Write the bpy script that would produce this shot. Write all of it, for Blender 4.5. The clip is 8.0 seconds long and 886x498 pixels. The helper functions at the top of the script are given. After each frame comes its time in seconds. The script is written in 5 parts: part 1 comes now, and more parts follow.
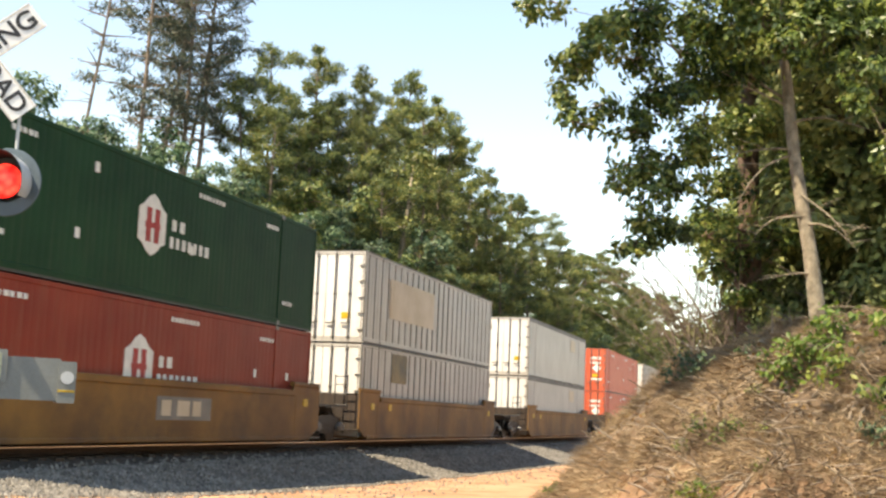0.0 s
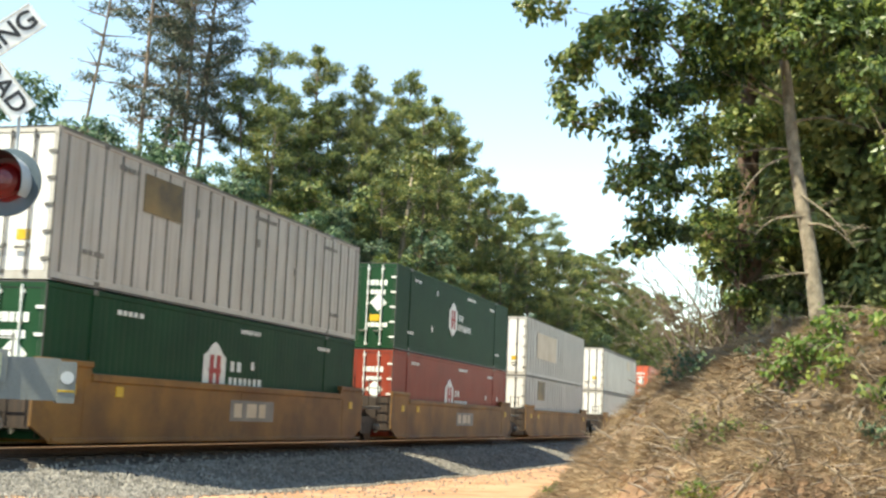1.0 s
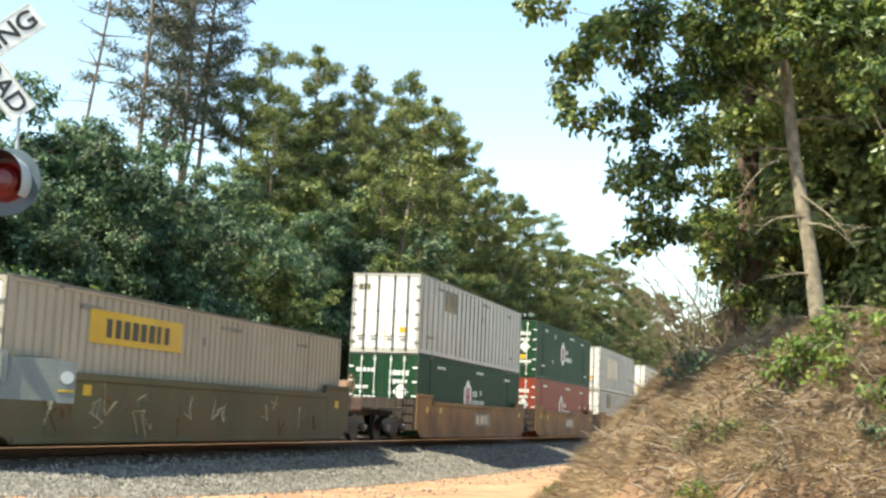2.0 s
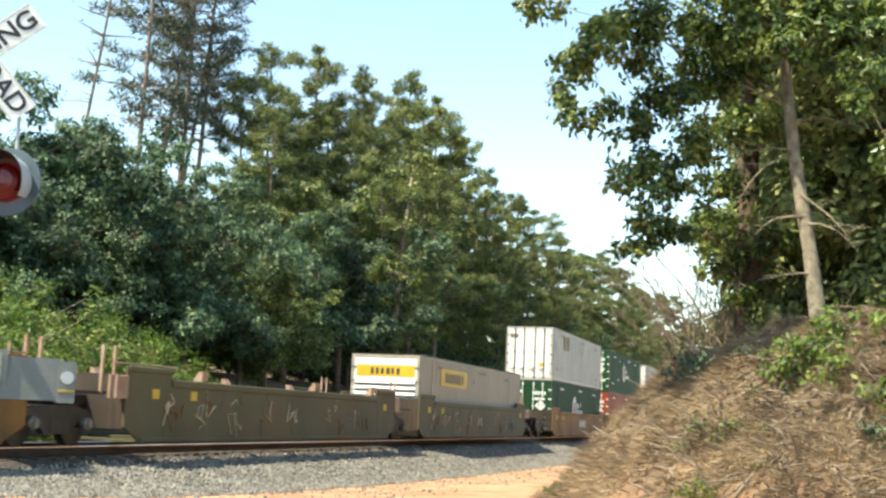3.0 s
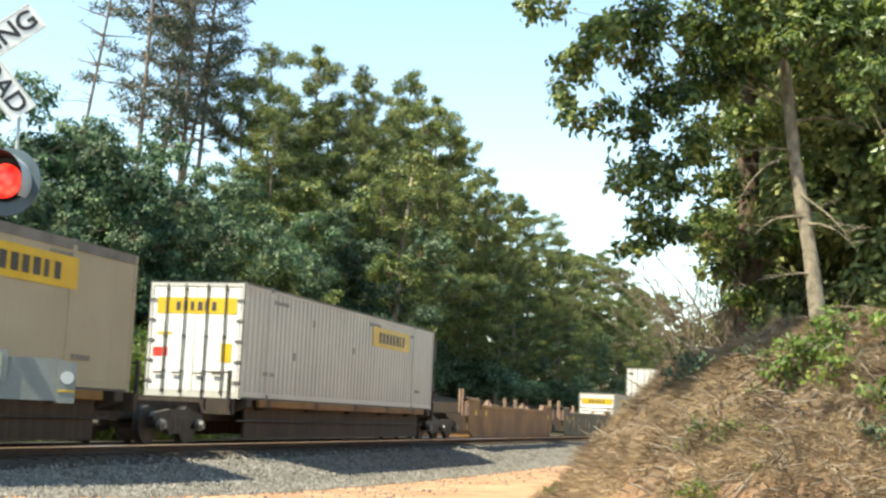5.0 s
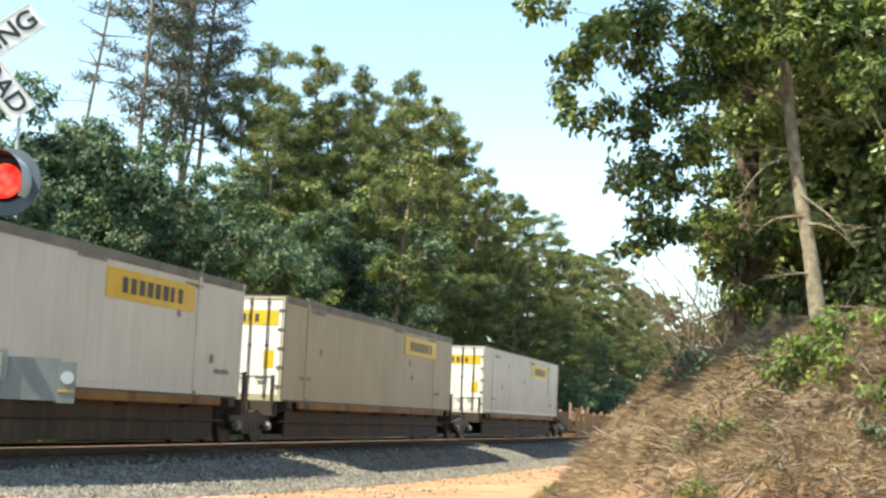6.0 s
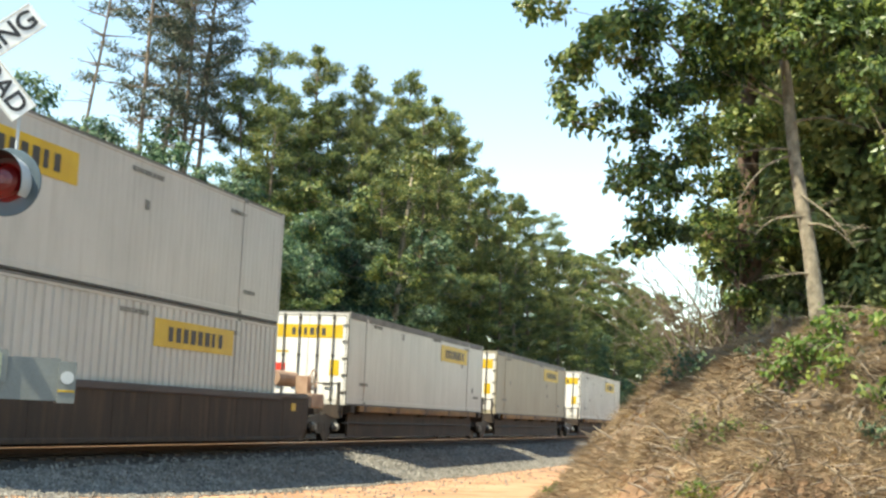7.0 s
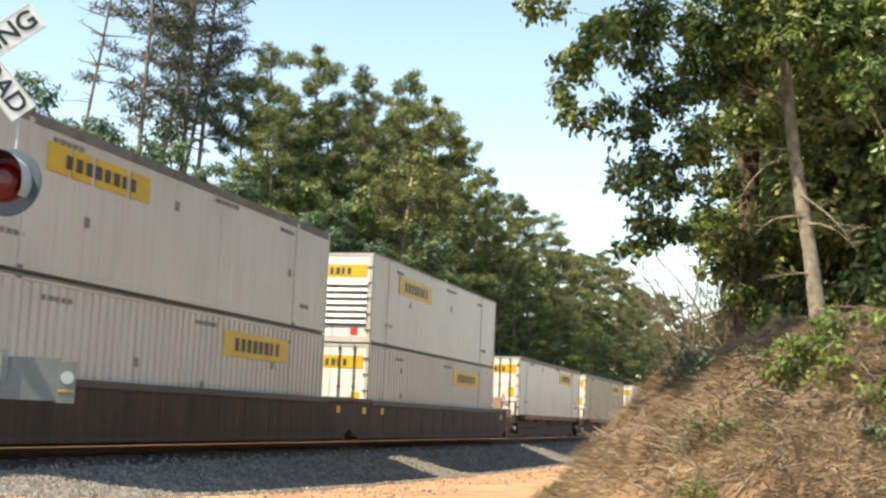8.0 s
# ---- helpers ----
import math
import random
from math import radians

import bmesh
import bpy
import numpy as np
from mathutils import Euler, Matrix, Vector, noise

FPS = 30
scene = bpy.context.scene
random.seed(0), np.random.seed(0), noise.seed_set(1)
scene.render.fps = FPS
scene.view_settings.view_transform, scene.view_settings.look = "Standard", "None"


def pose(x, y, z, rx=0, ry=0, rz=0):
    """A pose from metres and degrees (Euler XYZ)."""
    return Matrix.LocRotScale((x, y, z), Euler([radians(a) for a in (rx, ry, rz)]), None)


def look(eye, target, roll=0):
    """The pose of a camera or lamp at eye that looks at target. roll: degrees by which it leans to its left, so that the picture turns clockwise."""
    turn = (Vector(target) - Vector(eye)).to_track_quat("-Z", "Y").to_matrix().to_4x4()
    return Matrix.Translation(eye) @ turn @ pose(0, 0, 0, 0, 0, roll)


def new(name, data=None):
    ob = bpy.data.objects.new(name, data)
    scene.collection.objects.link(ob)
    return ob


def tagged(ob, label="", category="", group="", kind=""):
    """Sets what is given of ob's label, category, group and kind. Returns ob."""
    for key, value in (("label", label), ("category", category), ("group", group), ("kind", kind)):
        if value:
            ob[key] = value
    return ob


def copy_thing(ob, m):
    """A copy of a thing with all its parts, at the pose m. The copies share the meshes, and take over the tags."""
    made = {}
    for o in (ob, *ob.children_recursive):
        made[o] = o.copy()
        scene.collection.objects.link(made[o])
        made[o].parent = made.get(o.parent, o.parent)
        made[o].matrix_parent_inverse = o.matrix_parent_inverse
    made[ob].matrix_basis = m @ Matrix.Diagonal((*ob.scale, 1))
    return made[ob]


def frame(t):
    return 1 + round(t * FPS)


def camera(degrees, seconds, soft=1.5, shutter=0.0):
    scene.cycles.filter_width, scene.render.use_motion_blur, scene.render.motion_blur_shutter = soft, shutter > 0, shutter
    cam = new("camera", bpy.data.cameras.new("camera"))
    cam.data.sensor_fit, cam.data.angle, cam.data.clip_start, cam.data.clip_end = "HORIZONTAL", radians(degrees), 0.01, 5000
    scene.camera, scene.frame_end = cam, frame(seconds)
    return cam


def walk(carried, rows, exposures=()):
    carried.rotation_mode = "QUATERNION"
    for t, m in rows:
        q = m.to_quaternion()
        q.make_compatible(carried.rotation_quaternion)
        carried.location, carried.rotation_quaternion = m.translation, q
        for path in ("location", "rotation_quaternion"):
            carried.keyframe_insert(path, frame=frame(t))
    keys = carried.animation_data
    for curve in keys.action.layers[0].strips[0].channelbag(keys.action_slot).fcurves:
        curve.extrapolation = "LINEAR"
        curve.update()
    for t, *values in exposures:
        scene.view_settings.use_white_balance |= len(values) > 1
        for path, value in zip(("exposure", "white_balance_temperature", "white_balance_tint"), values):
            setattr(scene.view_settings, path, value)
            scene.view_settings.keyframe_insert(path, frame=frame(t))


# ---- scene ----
cam = camera(38.86, 8.0, soft=2.5, shutter=0.1)
EYE = (0.0, 0.0, 0.865)
HEAD, TILT = radians(16.5), radians(7.6)
AIM = (-math.sin(HEAD) * math.cos(TILT), math.cos(HEAD) * math.cos(TILT), EYE[2] + math.sin(TILT))
VIEW = look(EYE, AIM, 2.435)
walk(cam, [(0.0, VIEW), (8.0, VIEW)], exposures=[(0.0, 1.26, 8200, 10), (0.6, 1.27, 7300, 1), (7.2, 1.27, 7250, 0), (8.0, 1.07, 7700, 7)])

# ---- light ----
SUN_WAY = Vector((0.42, 0.50, -1.0)).normalized()          # the way the sunlight travels
SUN_EL = math.asin(-SUN_WAY.z)
world = bpy.data.worlds.new("world")
scene.world = world
world.use_nodes = True
wn = world.node_tree.nodes
sky = wn.new("ShaderNodeTexSky")
sky.sky_type = "NISHITA"
sky.sun_disc = False
sky.sun_elevation = SUN_EL
sky.sun_rotation = math.atan2(-SUN_WAY.x, -SUN_WAY.y)
sky.air_density, sky.dust_density, sky.ozone_density = 1.05, 0.15, 1.0
wn["Background"].inputs["Strength"].default_value = 0.15
world.node_tree.links.new(sky.outputs[0], wn["Background"].inputs["Color"])
sun = new("sun", bpy.data.lights.new("sun", "SUN"))
sun.data.energy, sun.data.angle, sun.data.color = 5.0, radians(0.6), (1.0, 0.93, 0.82)
sun.matrix_world = look((0, 0, 60), Vector((0, 0, 60)) + SUN_WAY)

# ---- materials ----
def surf(name, c1, c2, rough=0.7, metal=0.0, scale=1.5, bump=0.15, fine=40.0, streak=0.0, dirt=None, dirt_amount=0.45, random_hue=0.0, shine=0.5):
    """Two-scale noise between two base colours, fine bump, an optional dirt colour in blotches or vertical streaks."""
    m = bpy.data.materials.new(name)
    m.use_nodes = True
    n, l = m.node_tree.nodes, m.node_tree.links
    p = n["Principled BSDF"]
    tc = n.new("ShaderNodeTexCoord")
    a = n.new("ShaderNodeTexNoise")
    a.inputs["Scale"].default_value, a.inputs["Detail"].default_value = scale, 6
    b = n.new("ShaderNodeTexNoise")
    b.inputs["Scale"].default_value, b.inputs["Detail"].default_value = fine, 3
    l.new(tc.outputs["Object"], a.inputs["Vector"])
    l.new(tc.outputs["Object"], b.inputs["Vector"])
    add = n.new("ShaderNodeMath")
    add.operation = "MULTIPLY_ADD"
    add.inputs[1].default_value, add.inputs[2].default_value = 0.35, -0.17
    l.new(b.outputs["Fac"], add.inputs[0])
    both = n.new("ShaderNodeMath")
    l.new(a.outputs["Fac"], both.inputs[0])
    l.new(add.outputs[0], both.inputs[1])
    ramp = n.new("ShaderNodeValToRGB")
    ramp.color_ramp.elements[0].position, ramp.color_ramp.elements[1].position = 0.32, 0.68
    ramp.color_ramp.elements[0].color, ramp.color_ramp.elements[1].color = (*c1, 1), (*c2, 1)
    l.new(both.outputs[0], ramp.inputs[0])
    colour = ramp.outputs["Color"]
    if dirt:
        mp = n.new("ShaderNodeMapping")
        mp.inputs["Scale"].default_value = (6, 6, 0.5) if streak else (1, 1, 1)
        l.new(tc.outputs["Object"], mp.inputs["Vector"])
        d = n.new("ShaderNodeTexNoise")
        d.inputs["Scale"].default_value, d.inputs["Detail"].default_value, d.inputs["Roughness"].default_value = 0.9, 7, 0.65
        l.new(mp.outputs[0], d.inputs["Vector"])
        r = n.new("ShaderNodeMapRange")
        r.inputs[1].default_value, r.inputs[2].default_value, r.inputs[4].default_value = 0.48, 0.78, dirt_amount
        l.new(d.outputs["Fac"], r.inputs[0])
        mix = n.new("ShaderNodeMix")
        mix.data_type = "RGBA"
        l.new(r.outputs[0], mix.inputs[0])
        l.new(colour, mix.inputs[6])
        mix.inputs[7].default_value = (*dirt, 1)
        colour = mix.outputs[2]
    if random_hue:
        g = n.new("ShaderNodeNewGeometry")
        v = n.new("ShaderNodeMapRange")
        v.inputs[3].default_value, v.inputs[4].default_value = 1 - random_hue, 1 + random_hue
        l.new(g.outputs["Random Per Island"], v.inputs[0])
        hs = n.new("ShaderNodeHueSaturation")
        l.new(v.outputs[0], hs.inputs["Value"])
        l.new(colour, hs.inputs["Color"])
        colour = hs.outputs[0]
    l.new(colour, p.inputs["Base Color"])
    p.inputs["Roughness"].default_value, p.inputs["Metallic"].default_value = rough, metal
    p.inputs["Specular IOR Level"].default_value = shine
    if bump:
        bp = n.new("ShaderNodeBump")
        bp.inputs["Strength"].default_value, bp.inputs["Distance"].default_value = bump, 0.02
        l.new(b.outputs["Fac"], bp.inputs["Height"])
        l.new(bp.outputs[0], p.inputs["Normal"])
    return m


def foliage(name, colours, through_amount=0.35, rough=0.55):
    """Leaves: each leaf takes a colour of its own from the ramp; light shines through them."""
    m = bpy.data.materials.new(name)
    m.use_nodes = True
    n, l = m.node_tree.nodes, m.node_tree.links
    p = n["Principled BSDF"]
    g = n.new("ShaderNodeNewGeometry")
    ramp = n.new("ShaderNodeValToRGB")
    els = ramp.color_ramp.elements
    while len(els) < len(colours):
        els.new(0.5)
    for i, c in enumerate(colours):
        els[i].position = i / (len(colours) - 1)
        els[i].color = (*c, 1)
    tc = n.new("ShaderNodeTexCoord")
    a = n.new("ShaderNodeTexNoise")
    a.inputs["Scale"].default_value, a.inputs["Detail"].default_value = 0.55, 3
    l.new(tc.outputs["Object"], a.inputs["Vector"])
    k = n.new("ShaderNodeMath")
    k.operation = "MULTIPLY_ADD"
    k.inputs[1].default_value, k.inputs[2].default_value = 1.6, -0.85
    l.new(a.outputs["Fac"], k.inputs[0])
    h = n.new("ShaderNodeMath")
    h.use_clamp = True
    l.new(k.outputs[0], h.inputs[0])
    l.new(g.outputs["Random Per Island"], h.inputs[1])
    l.new(h.outputs[0], ramp.inputs[0])
    oi = n.new("ShaderNodeObjectInfo")
    v = n.new("ShaderNodeMapRange")
    v.inputs[3].default_value, v.inputs[4].default_value = 0.75, 1.2
    l.new(oi.outputs["Random"], v.inputs[0])
    hs = n.new("ShaderNodeHueSaturation")
    l.new(v.outputs[0], hs.inputs["Value"])
    l.new(ramp.outputs[0], hs.inputs["Color"])
    l.new(hs.outputs[0], p.inputs["Base Color"])
    p.inputs["Roughness"].default_value = rough
    t = n.new("ShaderNodeBsdfTranslucent")
    l.new(hs.outputs[0], t.inputs["Color"])
    mix = n.new("ShaderNodeMixShader")
    mix.inputs[0].default_value = through_amount
    l.new(p.outputs[0], mix.inputs[1])
    l.new(t.outputs[0], mix.inputs[2])
    l.new(mix.outputs[0], n["Material Output"].inputs["Surface"])
    return m


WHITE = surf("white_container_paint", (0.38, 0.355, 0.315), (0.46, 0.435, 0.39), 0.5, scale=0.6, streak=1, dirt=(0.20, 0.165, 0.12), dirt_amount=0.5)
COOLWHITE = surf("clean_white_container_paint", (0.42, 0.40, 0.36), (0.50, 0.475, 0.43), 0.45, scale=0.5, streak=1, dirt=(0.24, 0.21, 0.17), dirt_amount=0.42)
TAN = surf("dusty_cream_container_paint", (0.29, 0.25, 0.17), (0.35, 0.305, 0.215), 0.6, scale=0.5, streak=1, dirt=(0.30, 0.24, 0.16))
GREEN = surf("green_container_paint", (0.005, 0.034, 0.013), (0.009, 0.050, 0.019), 0.65, scale=0.7, streak=1, dirt=(0.045, 0.055, 0.030), dirt_amount=0.3, shine=0.15)
RED = surf("faded_red_container_paint", (0.19, 0.026, 0.014), (0.245, 0.040, 0.021), 0.55, scale=0.7, streak=1, dirt=(0.26, 0.13, 0.09), dirt_amount=0.4, shine=0.15)
ORANGERED = surf("orange_red_container_paint", (0.50, 0.075, 0.028), (0.58, 0.11, 0.05), 0.55, scale=0.7, streak=1, dirt=(0.30, 0.12, 0.08))
# dark grey for the side posts, stencil panels and small marks
SEAM = surf("dark_grey_side_post", (0.14, 0.132, 0.118), (0.22, 0.21, 0.19), 0.6, metal=0.2, scale=1.5)
WELLBROWN = surf("ochre_brown_well_paint", (0.085, 0.036, 0.008), (0.235, 0.115, 0.020), 0.7, scale=0.5, dirt=(0.045, 0.026, 0.015), dirt_amount=0.8)
WELLOLIVE = surf("weathered_olive_well_paint", (0.056, 0.054, 0.026), (0.098, 0.092, 0.046), 0.75, scale=0.5, dirt=(0.11, 0.05, 0.018), dirt_amount=0.7)
WELLDARK = surf("dark_grimy_car_paint", (0.020, 0.0135, 0.0095), (0.040, 0.026, 0.017), 0.8, scale=0.6, streak=1, dirt=(0.15, 0.085, 0.045), dirt_amount=0.5)
PLUM = surf("plum_grey_top_chord_paint", (0.045, 0.034, 0.033), (0.068, 0.052, 0.050), 0.65, scale=0.7)
# lighter white than the walls: the strong sun on the doors is in the colour
SUNLITWHITE = surf("sunlit_door_white", (0.60, 0.58, 0.54), (0.70, 0.68, 0.64), 0.5, scale=0.8, streak=1, dirt=(0.42, 0.30, 0.20), dirt_amount=0.35)
CREAM = surf("dingy_cream_container_paint", (0.31, 0.275, 0.215), (0.38, 0.34, 0.27), 0.6, scale=0.5, streak=1, dirt=(0.22, 0.17, 0.11))
TOPRAIL = surf("shadow_dark_roof_rail", (0.10, 0.095, 0.085), (0.17, 0.16, 0.145), 0.7, scale=2)
PINKRUST = surf("pale_rusty_steel", (0.26, 0.16, 0.105), (0.42, 0.28, 0.195), 0.7, scale=2, dirt=(0.20, 0.10, 0.06))
STEEL = surf("dark_oily_truck_steel", (0.020, 0.017, 0.015), (0.050, 0.040, 0.032), 0.6, metal=0.3, scale=3)
CAPSTEEL = surf("worn_bearing_cap_steel", (0.12, 0.11, 0.10), (0.22, 0.21, 0.19), 0.5, metal=0.5, scale=6)
BRIGHTSTEEL = surf("worn_bright_steel", (0.66, 0.65, 0.63), (0.80, 0.79, 0.77), 0.28, metal=0.9, scale=6)
RAILRUST = surf("rusty_rail_web", (0.036, 0.021, 0.014), (0.065, 0.037, 0.023), 0.85, scale=5)
RODS = surf("galvanised_lock_rod", (0.10, 0.09, 0.08), (0.18, 0.17, 0.15), 0.5, metal=0.5, scale=4)
YELLOW = surf("yellow_vinyl", (0.50, 0.31, 0.008), (0.58, 0.38, 0.014), 0.5, scale=2, dirt=(0.45, 0.27, 0.03))
INK = surf("dark_lettering", (0.03, 0.028, 0.026), (0.05, 0.045, 0.04), 0.6, scale=4)
PALEINK = surf("pale_lettering", (0.60, 0.62, 0.58), (0.74, 0.75, 0.71), 0.6, scale=4)
MAROON = surf("maroon_decal", (0.28, 0.02, 0.02), (0.36, 0.035, 0.03), 0.6, scale=4)
SAND = surf("faded_sand_decal", (0.46, 0.38, 0.26), (0.56, 0.48, 0.36), 0.65, scale=1.2)
BROWNDECAL = surf("dark_olive_decal", (0.07, 0.055, 0.03), (0.22, 0.15, 0.05), 0.6, scale=1.2)
REFLECTOR = surf("red_reflector_tape", (0.55, 0.03, 0.02), (0.62, 0.05, 0.03), 0.4, scale=5)
TIE = surf("creosoted_tie", (0.045, 0.032, 0.022), (0.09, 0.068, 0.05), 0.9, scale=3, bump=0.4)
STONE = surf("grey_ballast_stone", (0.115, 0.106, 0.092), (0.215, 0.20, 0.174), 0.9, scale=2.5, bump=0.4, random_hue=0.4)
GRAVEL = surf("grey_gravel_bed", (0.075, 0.070, 0.061), (0.18, 0.168, 0.147), 0.95, scale=9, bump=0.8, fine=26)
DARKGRAVEL = surf("dark_gravel", (0.026, 0.020, 0.015), (0.060, 0.046, 0.034), 0.95, scale=9, bump=0.8, fine=26)
SIGNWHITE = surf("white_sign_sheeting", (0.74, 0.74, 0.72), (0.82, 0.82, 0.80), 0.5, scale=3)
GREYPAINT = surf("grey_enamel", (0.12, 0.132, 0.128), (0.165, 0.178, 0.172), 0.5, scale=3, dirt=(0.22, 0.23, 0.22))
PALEGREY = surf("pale_grey_enamel", (0.36, 0.38, 0.39), (0.44, 0.46, 0.47), 0.5, scale=3)
BLACK = surf("black_enamel", (0.012, 0.013, 0.015), (0.025, 0.026, 0.03), 0.55, scale=4)
SLATE = surf("slate_blue_grey_enamel", (0.05, 0.075, 0.095), (0.07, 0.10, 0.12), 0.5, scale=4)
BARKGREY = surf("pale_grey_bark", (0.12, 0.10, 0.07), (0.29, 0.245, 0.18), 0.95, scale=5, bump=0.9, fine=18, streak=1, dirt=(0.10, 0.08, 0.05))
BARKRED = surf("reddish_brown_pine_bark", (0.058, 0.036, 0.026), (0.13, 0.082, 0.056), 0.95, scale=4, bump=0.9, fine=15)
BARKPINE = surf("grey_brown_pine_bark", (0.10, 0.075, 0.055), (0.22, 0.17, 0.13), 0.95, scale=4, bump=0.8, fine=15)
DEADWOOD = surf("weathered_dead_wood", (0.10, 0.075, 0.055), (0.28, 0.23, 0.175), 0.9, scale=5, bump=0.5, random_hue=0.4)
STRAW = surf("dry_tan_straw", (0.13, 0.088, 0.052), (0.42, 0.31, 0.19), 0.9, scale=1.1, bump=0.0, random_hue=0.4)
PINELEAF = foliage("pine_needles", [(0.030, 0.052, 0.020), (0.085, 0.125, 0.036), (0.18, 0.21, 0.055), (0.33, 0.31, 0.09)], 0.35)
PINEBLUE = foliage("dusky_pine_needles", [(0.028, 0.048, 0.038), (0.055, 0.082, 0.055), (0.11, 0.125, 0.075), (0.22, 0.185, 0.12)], 0.25)
OAKLEAF = foliage("oak_leaves", [(0.040, 0.075, 0.024), (0.11, 0.175, 0.046), (0.23, 0.295, 0.07), (0.44, 0.45, 0.13)], 0.5, 0.38)
DARKLEAF = foliage("dark_broad_leaves", [(0.014, 0.042, 0.022), (0.036, 0.085, 0.040), (0.085, 0.145, 0.062), (0.20, 0.26, 0.12)], 0.3)
BUSHLEAF = foliage("bright_bush_leaves", [(0.045, 0.090, 0.014), (0.085, 0.15, 0.020), (0.14, 0.20, 0.03), (0.24, 0.25, 0.05)], 0.4)
MIDLEAF = foliage("mid_green_leaves", [(0.034, 0.068, 0.018), (0.085, 0.135, 0.032), (0.16, 0.20, 0.045), (0.29, 0.30, 0.075)], 0.38)
# leaf colour lightened so that the shaded wood still reads olive
SHADEOLIVE = foliage("shade_lifted_olive_leaves", [(0.085, 0.115, 0.040), (0.155, 0.19, 0.065), (0.25, 0.28, 0.095), (0.38, 0.37, 0.14)], 0.45)
DRYLEAF = foliage("dry_russet_leaves", [(0.09, 0.05, 0.02), (0.20, 0.10, 0.03), (0.32, 0.17, 0.05), (0.26, 0.22, 0.07)], 0.3)


def glow(name, colour, strength):
    m = bpy.data.materials.new(name)
    m.use_nodes = True
    p = m.node_tree.nodes["Principled BSDF"]
    p.inputs["Base Color"].default_value = (*colour, 1)
    p.inputs["Emission Color"].default_value = (*colour, 1)
    p.inputs["Emission Strength"].default_value = strength
    n, l = m.node_tree.nodes, m.node_tree.links
    v = n.new("ShaderNodeTexVoronoi")
    v.inputs["Scale"].default_value = 16
    ramp = n.new("ShaderNodeValToRGB")
    ramp.color_ramp.elements[0].position, ramp.color_ramp.elements[0].color = 0.15, (1.0, 0.10, 0.07, 1)
    ramp.color_ramp.elements[1].position, ramp.color_ramp.elements[1].color = 0.75, (0.75, 0.012, 0.012, 1)
    tc = n.new("ShaderNodeTexCoord")
    l.new(tc.outputs["Object"], v.inputs["Vector"])
    l.new(v.outputs["Distance"], ramp.inputs[0])
    l.new(ramp.outputs[0], p.inputs["Emission Color"])
    return m


LIT = glow("lit_red_lamp", (1.0, 0.02, 0.02), 0.75)
UNLIT = surf("unlit_red_lens", (0.11, 0.004, 0.005), (0.17, 0.008, 0.008), 0.25, scale=12)


